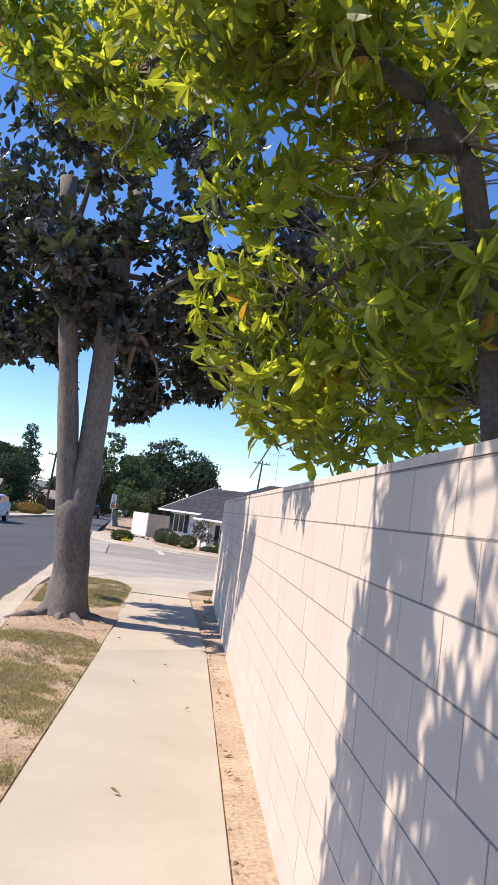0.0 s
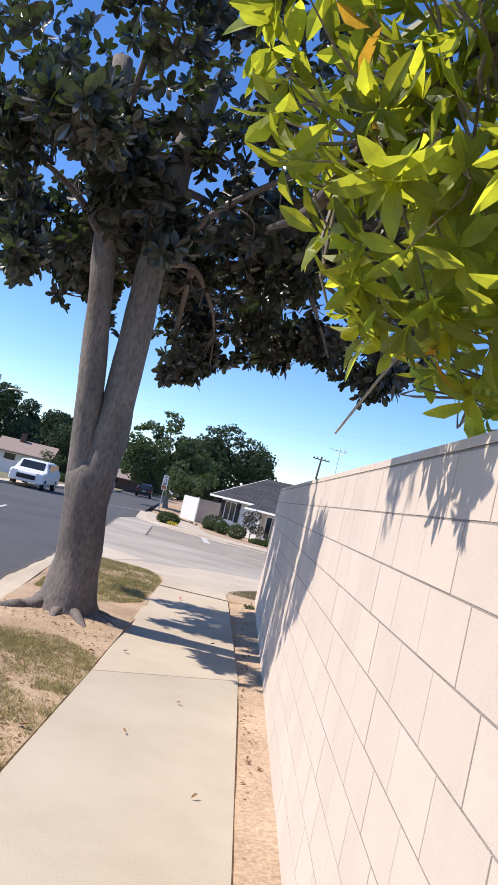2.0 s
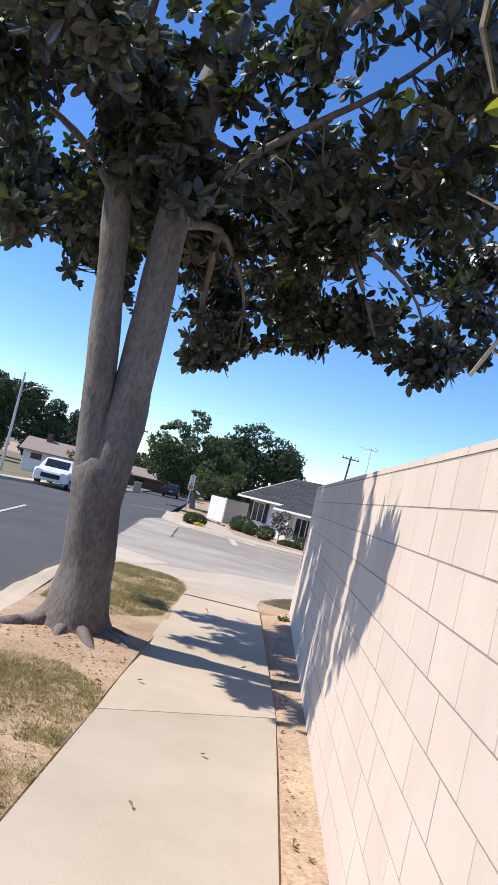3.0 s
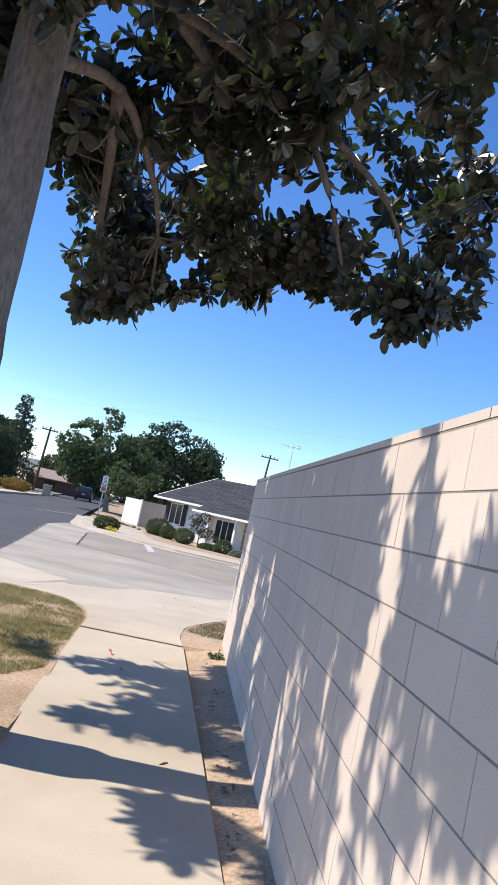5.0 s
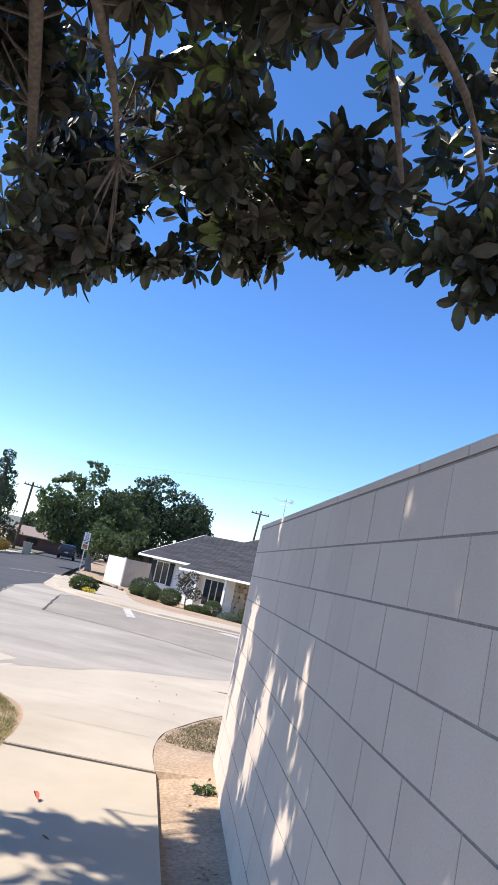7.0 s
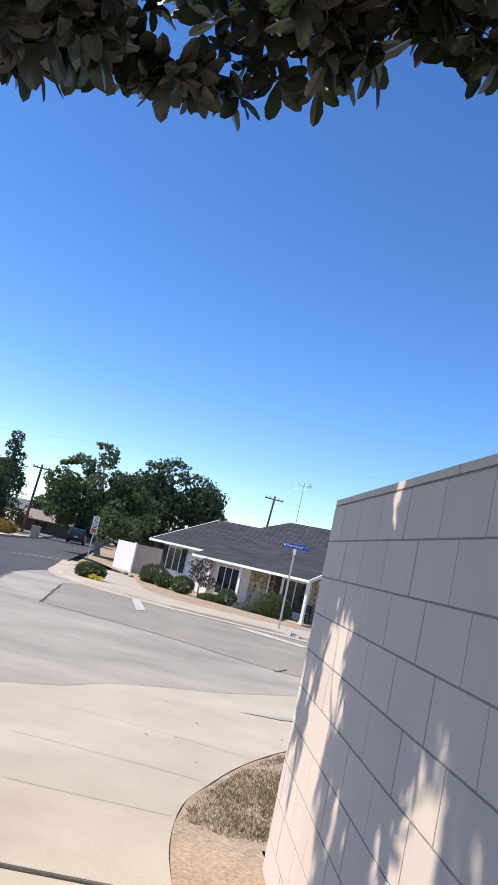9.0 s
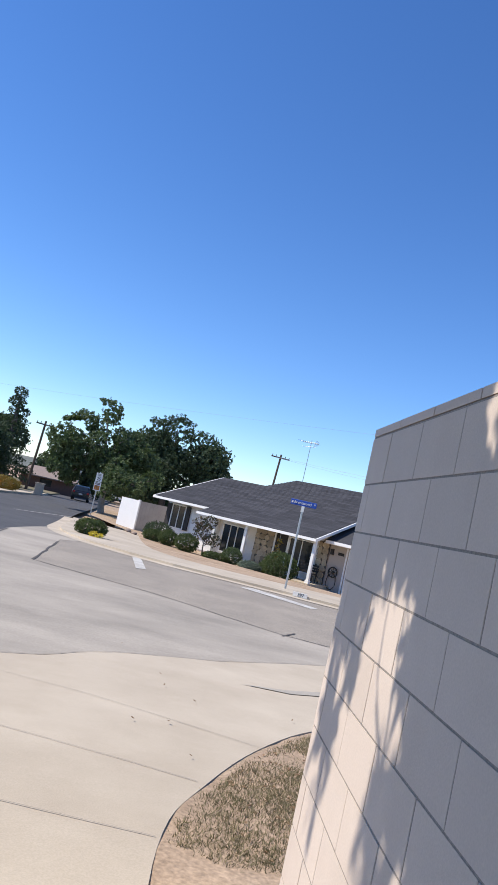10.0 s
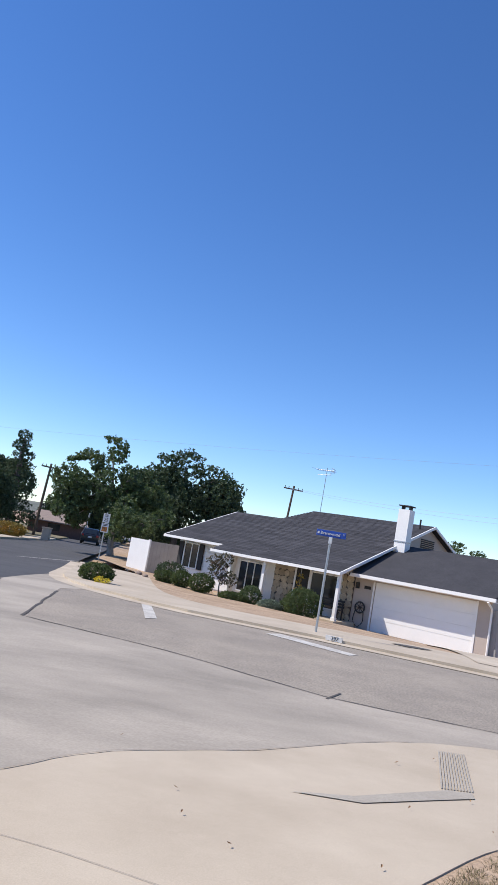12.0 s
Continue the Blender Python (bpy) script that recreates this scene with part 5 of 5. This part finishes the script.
for i, (u, w, r) in enumerate(((0.2, -1.6, 0.2), (1.0, -1.9, 0.16))):
    p = HOUSE @ Vector((u, w, 0))
    bm = bmesh.new()
    bmesh.ops.create_icosphere(bm, subdivisions=2, radius=r)
    for v in bm.verts:
        v.co *= 1 + 0.25 * noise.noise(v.co * 5 + Vector((i, 0, 0)))
        v.co.z *= 0.6
    ob = as_object("boulder", bm, ROCK, smooth=True)
    ob.location = (p.x, p.y, lot_z(p.x, p.y) + r * 0.3)
    tagged(ob, "brown rounded boulder in the front yard", "boulder", "boulders")

# ---- street furniture ----
sign = thing("street_sign", pose(4.75, 31.7, lot_z(4.75, 31.7) - 0.02, 0, 0, -14), "blue street name sign on a steel post", "street sign")
part("post", tube_bm([(0, 0, 0), (0, 0, 2.2)], [0.028, 0.028], 8), GALV, sign)
part("bracket", box_bm(-0.04, -0.03, 2.14, 0.04, 0.03, 2.30), SIGN_WHITE, sign, "white bracket plate")
blade = part("blade", box_bm(-0.36, -0.015, 2.30, 0.36, 0.015, 2.45), BLUE, sign, "blue enamel name blade", bevel=0.006)


def lettering(words, size, m, mat, parent, name="lettering", label=""):
    cu = bpy.data.curves.new(name, "FONT")
    cu.body, cu.size, cu.extrude = words, size, 0.003
    cu.align_x, cu.align_y = "CENTER", "CENTER"
    tmp = bpy.data.objects.new(name, cu)
    scene.collection.objects.link(tmp)
    deps = bpy.context.evaluated_depsgraph_get()
    me = bpy.data.meshes.new_from_object(tmp.evaluated_get(deps))
    bpy.data.objects.remove(tmp)
    me.transform(m)
    me.materials.clear()
    me.materials.append(mat)
    ob = new(name, me)
    ob.parent = parent
    if label:
        ob["label"] = label
    return ob


lettering("Brentwood", 0.105, pose(-0.02, -0.02, 2.375, 90, 0, 0), SIGN_WHITE, blade, "lettering", "white street name letters")
lettering("ST", 0.055, pose(0.315, -0.02, 2.395, 90, 0, 0), SIGN_WHITE, blade, "lettering")
part("mark", box_bm(-0.335, -0.02, 2.345, -0.29, -0.014, 2.40), SIGN_WHITE, blade)
kn = thing("kerb_number", pose(5.0, 30.57, road_z(5.0, 30.5) + 0.08, 0, 0, -20), "white house number 397 painted on the kerb", "kerb number")
part("plate", box_bm(-0.19, -0.02, -0.055, 0.19, 0.03, 0.055), KERB_PAINT, kn)
lettering("397", 0.115, pose(0.02, -0.024, 0.0, 90, 0, 0), DARK, kn, "digits", "black painted digits")

limit = thing("speed_limit_sign", pose(-4.15, 58.0, lot_z(-4.15, 58) - 0.02, 0, 0, -3), "white speed limit 25 sign above a radar display", "traffic sign")
part("post", tube_bm([(0, 0, 0), (0, 0, 2.75)], [0.035, 0.035], 8), GALV, limit)
plate = part("plate", box_bm(-0.34, -0.05, 2.0, 0.34, -0.03, 2.78), SIGN_WHITE, limit, "white speed limit plate", bevel=0.008)
lettering("SPEED", 0.15, pose(0, -0.055, 2.66, 90, 0, 0), DARK, plate)
lettering("LIMIT", 0.15, pose(0, -0.055, 2.52, 90, 0, 0), DARK, plate)
lettering("25", 0.44, pose(0, -0.055, 2.23, 90, 0, 0), DARK, plate, "digits", "black digits 25")
radar = part("radar_panel", box_bm(-0.36, -0.07, 1.12, 0.36, -0.03, 1.94), SIGN_WHITE, limit, "white radar speed panel")
part("display", box_bm(-0.27, -0.076, 1.2, 0.27, -0.066, 1.62), LED, radar, "orange lamp display")
for k in range(2):
    part("bar", box_bm(-0.24, -0.076, 1.70 + k * 0.11, 0.24, -0.068, 1.76 + k * 0.11), DARK, radar)

for ob in [plate, radar, *plate.children, *radar.children]:
    ob.data.transform(Matrix.Translation((0, 0, 2.5)) @ Matrix.Diagonal((0.58, 1, 0.66, 1)) @ Matrix.Translation((0, 0, -2.5)))


def utility_pole(x, y, z, h, arm, lean, label, turn=0.0, r=0.15):
    ob = thing("utility_pole", pose(x, y, z, 0, lean, turn), label, "utility pole", "utility poles")
    part("pole", tube_bm([(0, 0, 0), (0, 0, h * 0.5), (0, 0, h)], [r, r * 0.85, r * 0.7], 8), POLE_WOOD, ob)
    if arm:
        part("crossarm", box_bm(-arm, -0.06, h - 0.45, arm, 0.06, h - 0.32), POLE_WOOD, ob)
        for k in (-0.9, -0.5, 0.5, 0.9):
            part("insulator", tube_bm([(arm * k, 0, h - 0.32), (arm * k, 0, h - 0.1)], [0.05, 0.03], 6), DARK, ob)
    return ob


utility_pole(-15.2, 90, -1.0, 7.4, 0.9, 2.5, "dark wooden utility pole across the street", 10)
utility_pole(9.6, 95, -1.0, 10.0, 1.05, 3, "dark wooden utility pole behind the house", -10)
lp = thing("street_lamp", pose(-15.4, 50, road_z(-15.4, 50) + 0.12), "tall grey street lamp with a thin arm", "street lamp")
part("pole", tube_bm([(0, 0, 0), (0, 0, 6.5)], [0.11, 0.07], 8), GALV, lp)
part("arm", tube_bm(smooth_path([(0, 0, 5.2), (0.8, 0, 5.7), (1.6, 0, 5.75)], 4), [0.035] * 9, 6), GALV, lp)
part("head", box_bm(1.5, -0.12, 5.66, 2.0, 0.12, 5.78), GALV, lp, bevel=0.03)
lp2 = thing("street_lamp", pose(-11.85, 100, road_z(-11.85, 100) + 0.12, 0, 3, 0), "thin pale post by the far pavement", "street lamp")
part("pole", tube_bm([(0, 0, 0), (0, 0, 3.2)], [0.09, 0.07], 8), GALV, lp2)


def wire(a, b, sag, r=0.012):
    ob = thing("overhead_wire", Matrix.Identity(4), "thin overhead wire against the sky", "wire", "overhead wires")
    a, b = Vector(a), Vector(b)
    pts = [a.lerp(b, k / 16) - Vector((0, 0, sag * 4 * (k / 16) * (1 - k / 16))) for k in range(17)]
    part("cable", tube_bm(pts, [r] * 17, 4), GALV, ob)


wire((9.6, 95, 8.7), (40, 60, 8.4), 0.9)
wire((9.6, 95, 8.6), (38, 58, 7.4), 0.9)
wire((-30.2, 86, 8.0), (45, 50, 11.6), 0.8, 0.007)
wire((-15.2, 90, 6.0), (-11, 140, 6.0), 0.6, 0.016)

# ---- far houses and boundary walls ----
fh = thing("far_house", pose(-21.0, 78, -0.95, 0, 0, 8), "pale far house with a tan gabled roof", "house")
part("wall", box_bm(-2.6, 0, 0, 2.6, 6, 2.1), STUCCO, fh)
bm = bmesh.new()
solid(bm, [(-3.0, -0.5, 1.95), (3.0, -0.5, 1.95), (3.0, 3.0, 3.3), (-3.0, 3.0, 3.3)], 0.12)
part("roof", bm, ROOF_TAN, fh)
bm = bmesh.new()
solid(bm, [(-3.0, 3.0, 3.3), (3.0, 3.0, 3.3), (3.0, 6.5, 1.95), (-3.0, 6.5, 1.95)], 0.12)
part("roof", bm, ROOF_TAN, fh)
for a in (-1.8, 0.6):
    win = part("window", box_bm(a, -0.03, 0.8, a + 1.1, 0.02, 1.7), GLASS_DARK, fh)
    part("frame", box_bm(a - 0.08, -0.05, 0.7, a + 1.18, -0.02, 0.8), WHITE, win)
part("chimney", box_bm(-1.0, 2.4, 2.8, -0.5, 2.9, 4.0), BRICK_SHADED, fh)
fh2 = thing("far_house", pose(-15.6, 104, -1.1, 0, 0, 5), "low far house with a dark brown roof", "house")
part("wall", box_bm(-3.5, 0, 0, 3.0, 6, 1.9), BRICK_SHADED, fh2)
part("roof", slab_bm([(-4.0, -0.6, 1.75), (3.5, -0.6, 1.75), (2.4, 3.0, 2.9), (-2.9, 3.0, 2.9)], 0.12), ROOF_TAN, fh2)
part("window", box_bm(-1.2, -0.03, 0.7, 0.2, 0.02, 1.5), GLASS_DARK, fh2)
ww = thing("garden_wall", pose(-16.6, 61, road_z(-16.6, 61) + 0.1, 0, 0, 10), "low white garden wall across the street", "wall")
part("wall", box_bm(-1.3, 0, 0, 1.0, 0.2, 1.0), STUCCO, ww, bevel=0.02)
part("coping", box_bm(-1.33, -0.03, 1.0, 1.03, 0.23, 1.06), STUCCO, ww)
box_post = thing("pillar_mailbox", pose(-11.9, 80, road_z(-11.9, 80) + 0.12), "grey pillar mailbox on the far verge", "mailbox")
part("pillar", box_bm(-0.35, -0.3, 0, 0.35, 0.3, 1.0), CONCRETE_GREY, box_post, bevel=0.02)
part("lid", box_bm(-0.4, -0.35, 1.0, 0.4, 0.35, 1.1), CONCRETE, box_post)


# ---- cars ----
def car(x, y, z, turn, paint, label, front_lamp, h=1.7, w=1.9, L=4.7):
    ob = thing("car", pose(x, y, z, 0, 0, turn), label, "car", "cars on the street")
    prof = [(-0.50, 0.22), (-0.50, 0.52), (-0.47, 0.60), (-0.30, 0.64), (-0.20, 0.97), (0.16, 1.0), (0.36, 0.95), (0.47, 0.62), (0.50, 0.56), (0.50, 0.22)]
    bm = bmesh.new()
    sides = []
    for s in (-1, 1):
        sides.append([bm.verts.new((s * w * (0.5 if zz < 0.66 else 0.40), yy * L * -1, zz * h)) for yy, zz in prof])
    for i in range(len(prof)):
        j = (i + 1) % len(prof)
        bm.faces.new((sides[0][i], sides[0][j], sides[1][j], sides[1][i]))
    bm.faces.new(sides[0][::-1])
    bm.faces.new(sides[1])
    bmesh.ops.recalc_face_normals(bm, faces=bm.faces[:])
    body = part("body", bm, paint, ob, bevel=0.05)

    def pane(ya, za, yb, zb, out):
        bm = bmesh.new()
        k = 0.36
        pts = [(-w * k, ya, za), (w * k, ya, za), (w * k * 0.95, yb, zb), (-w * k * 0.95, yb, zb)]
        solid(bm, [(p[0], p[1] + out, p[2] + 0.02) for p in pts], 0.02)
        part("windscreen", bm, GLASS_DARK, ob, "dark windscreen glass")
    pane(0.285 * L, 0.68 * h, 0.215 * L, 0.93 * h, 0.02)
    pane(-0.455 * L, 0.66 * h, -0.375 * L, 0.92 * h, -0.03)
    for s in (-1, 1):
        part("side_window", box_bm(s * w * 0.455 - 0.015, -0.36 * L, 0.68 * h, s * w * 0.455 + 0.015, 0.18 * L, 0.92 * h), GLASS_DARK, ob, "dark side window")
        for yy in (-0.31 * L, 0.31 * L):
            wheel = part("wheel", tube_bm([(s * w * 0.5 - s * 0.22, yy, 0.34), (s * w * 0.5 + s * 0.01, yy, 0.34)], [0.34, 0.34], 16), RUBBER, ob, "black rubber tyre")
            part("rim", tube_bm([(s * w * 0.5, yy, 0.34), (s * w * 0.5 + s * 0.02, yy, 0.34)], [0.2, 0.18], 10), GALV, wheel)
        part("headlight", box_bm(s * w * 0.36 - 0.16, L * 0.485, 0.46 * h, s * w * 0.36 + 0.16, L * 0.505, 0.56 * h), LAMP_GLASS, ob)
        part("tail_light", box_bm(s * w * 0.40 - 0.12, -L * 0.51, 0.5 * h, s * w * 0.40 + 0.12, -L * 0.49, 0.62 * h), TAIL, ob)
    part("grille", box_bm(-w * 0.28, L * 0.49, 0.32 * h, w * 0.28, L * 0.507, 0.47 * h), DARK, ob)
    part("bumper", box_bm(-w * 0.48, -L * 0.515, 0.22 * h, w * 0.48, -L * 0.49, 0.36 * h), DARK, ob)
    part("number_plate", box_bm(-0.2, -L * 0.522, 0.42 * h, 0.2, -L * 0.505, 0.5 * h), SIGN_WHITE, ob)
    return ob


car(-10.6, 97, road_z(-10.6, 97), 6, CAR_BLACK, "dark car seen from behind on the main street", False)
car(-11.0, 48, road_z(-11.0, 48), 183, CAR_WHITE, "white pickup-like car facing along the main street", True, 1.75, 2.0, 5.0)
car(-9.7, 128, road_z(-9.7, 128), 5, CAR_WHITE, "pale car parked far down the street", False, 1.5)

# ---- dry grass, litter, weeds ----
def grass(name, spots, n, area, height, label, seed, mat):
    """Blades within an outline, thick where the noise is high."""
    r = random.Random(seed)
    V, F = [], []
    xs, ys = [p[0] for p in area], [p[1] for p in area]
    made = tries = 0
    while made < n and tries < n * 12:
        tries += 1
        x, y = r.uniform(min(xs), max(xs)), r.uniform(min(ys), max(ys))
        if not inside(x, y, area) or 0.8 * noise.noise(Vector((x * 1.3, y * 1.3, seed))) + 0.6 * noise.noise(Vector((x * 4, y * 4, seed))) + r.gauss(0, 0.22) < spots:
            continue
        made += 1
        z = height(x, y)
        for _ in range(3):
            a, h = r.uniform(0, 6.28), r.uniform(0.010, 0.036)
            lx, ly = r.gauss(0, 0.022), r.gauss(0, 0.022)
            bx, by = x + r.gauss(0, 0.012), y + r.gauss(0, 0.012)
            cx, cy = math.cos(a) * 0.0035, math.sin(a) * 0.0035
            o = len(V)
            V += [(bx - cx, by - cy, z - 0.004), (bx + cx, by + cy, z - 0.004), (bx + lx, by + ly, z + h)]
            F.append((o, o + 1, o + 2))
    me = bpy.data.meshes.new(name)
    me.from_pydata(V, [], F)
    me.materials.append(mat)
    return tagged(new(name, me), label, "grass", kind="stuff")


LAWN_NEAR = [(kerb_x(2) + 0.2, 1.0), (SW_L - 0.02, 1.0), (SW_L - 0.02, 8.0), (0.5, 8.5), (-0.4, 8.4), (kerb_x(8) + 0.2, 8.0)]
grass("dry_grass", 0.02, 17000, LAWN_NEAR, strip_z, "patchy dry yellow-green grass on the parkway", 3, GRASS)
LAWN_TIP = [(0.3, 10.6), (0.85, 11.6), (0.84, 14.1), (0.74, 14.8), (0.5, 15.28), (0.1, 15.6), (-0.5, 15.6), (-0.75, 13.5), (-0.5, 11)]
grass("dry_grass", -0.25, 22000, LAWN_TIP, strip_z, "short yellow-green grass behind the magnolia", 4, GRASS)
LAWN_RIGHT = [(2.06, 14.7), (2.35, 14.6), (3.2, 14.6), (6, 14.7), (9, 14.5), (9, 17.5)] + [(x + 0.04, y - 0.05) for x, y in RIGHT_TIP if y > 14.9 and x < 6.4][::-1]
grass("dry_grass", -0.22, 70000, LAWN_RIGHT, lambda x, y: walk_z(x, y) - 0.002, "thin brown-green grass on the corner by the wall", 5, GRASS_DARK)


def litter_leaf(x, y, z, turn, size, mat, label):
    bm = bmesh.new()
    s = leaf_shape(size, size * 0.45, 0.9, -0.5)
    vs = [bm.verts.new(p) for p in s]
    for f in LEAF_FACES:
        bm.faces.new([vs[i] for i in f])
    ob = as_object("fallen_leaf", bm, mat)
    ob.matrix_world = pose(x, y, z, 4, -3, turn)
    return tagged(ob, label, "leaf", "fallen leaves")


r = random.Random(9)
for x, y, s in ((1.62, 3.3, 0.07), (1.5, 6.2, 0.05), (2.0, 5.4, 0.05), (1.75, 7.2, 0.05), (1.9, 9.8, 0.06), (1.5, 12.0, 0.05), (1.1, 8.5, 0.06)):
    litter_leaf(x, y, 0.012, r.uniform(0, 360), s, FALLEN, "curled brown fallen leaf on the pavement")
litter_leaf(1.33, 12.58, 0.012, 120, 0.08, RED_LEAF, "red fallen leaf on the pavement")
for k in range(26):
    x, y = r.uniform(2.27, 2.45), r.uniform(1, 13.2)
    litter_leaf(x, y, -0.005, r.uniform(0, 360), r.uniform(0.03, 0.065), FALLEN, "brown fallen leaf on the dirt strip")
for k in range(30):
    x, y = r.uniform(-0.5, 0.9), r.uniform(1.5, 9.0)
    litter_leaf(x, y, strip_z(x, y) + 0.012, r.uniform(0, 360), r.uniform(0.04, 0.08), FALLEN, "brown fallen leaf on the parkway")
for k in range(16):
    x, y = r.uniform(1.0, 4.6), r.uniform(15, 21)
    if not inside(x, y, LAWN_RIGHT):
        z = walk_z(x, y) + 0.03 if y < arc_y(x) else road_z(x, y) + 0.03
        litter_leaf(x, y, z, r.uniform(0, 360), r.uniform(0.02, 0.04), FALLEN, "small dark leaf blown onto the corner")


def scraps(n, x0, x1, y0, y1, height, label, seed, area=None):
    """Crumbled leaf and bark scraps lying flat on the ground."""
    q = random.Random(seed)
    V, F = [], []
    for _ in range(n):
        x, y, a, w = q.uniform(x0, x1), q.uniform(y0, y1), q.uniform(0, 6.28), q.uniform(0.008, 0.026)
        if area and not inside(x, y, area):
            continue
        o = len(V)
        for k, (f, h) in enumerate(((1.0, 0.002), (0.5, 0.012), (1.1, 0.004), (0.4, 0.009))):
            V.append((x + w * f * math.cos(a + k * 1.57), y + w * f * math.sin(a + k * 1.57), height(x, y) + h))
        F += [(o, o + 1, o + 2), (o, o + 2, o + 3)]
    me = bpy.data.meshes.new("leaf_litter")
    me.from_pydata(V, [], F)
    me.materials.append(FALLEN)
    return tagged(new("leaf_litter", me), label, "leaf litter", kind="stuff")


scraps(1500, -0.55, 0.94, 0.8, 9.4, strip_z, "brown leaf and bark scraps on the bare parkway", 21)
scraps(260, 2.28, 2.46, 0.5, 13.8, lambda x, y: -0.012, "brown leaf scraps along the foot of the wall", 22)
scraps(500, 2.4, 4.8, 14.7, 17.2, lambda x, y: walk_z(x, y) + 0.008, "brown leaf scraps among the corner grass", 23, LAWN_RIGHT)
bush("weed", 2.38, 13.4, -0.03, 0.07, 0.07, 0.06, 2, LEAF_FAR, "small green weed in the dirt by the wall", "weed", 0.06, "", 70)
for k in range(40):
    x, y = (r.uniform(2.27, 2.46), r.uniform(0.5, 14)) if k < 24 else (r.uniform(2.3, 3.6), r.uniform(14.3, 16.2))
    bm = bmesh.new()
    bmesh.ops.create_icosphere(bm, subdivisions=1, radius=r.uniform(0.008, 0.022))
    for v in bm.verts:
        v.co *= 1 + 0.4 * noise.noise(v.co * 60 + Vector((k, 0, 0)))
    ob = as_object("pebble", bm, ROCK)
    ob.location = (x, y, (walk_z(x, y) if y > 13.7 else 0) - 0.02)
    tagged(ob, "small brown stone in the dirt", "stone", "stones")
# far hills close the view
bm = bmesh.new()
prev = None
for k in range(61):
    x = -420 + 14 * k
    z = 6 + 7 * (0.5 + 0.5 * noise.noise(Vector((x * 0.008, 0, 4))))
    line = [bm.verts.new((x, 640, -4)), bm.verts.new((x, 700, z)), bm.verts.new((x, 760, -4))]
    if prev:
        for i in range(2):
            bm.faces.new((prev[i], line[i], line[i + 1], prev[i + 1]))
    prev = line
tagged(as_object("backdrop", bm, HILL), "low hazy hills at the horizon", "hills", kind="structure")
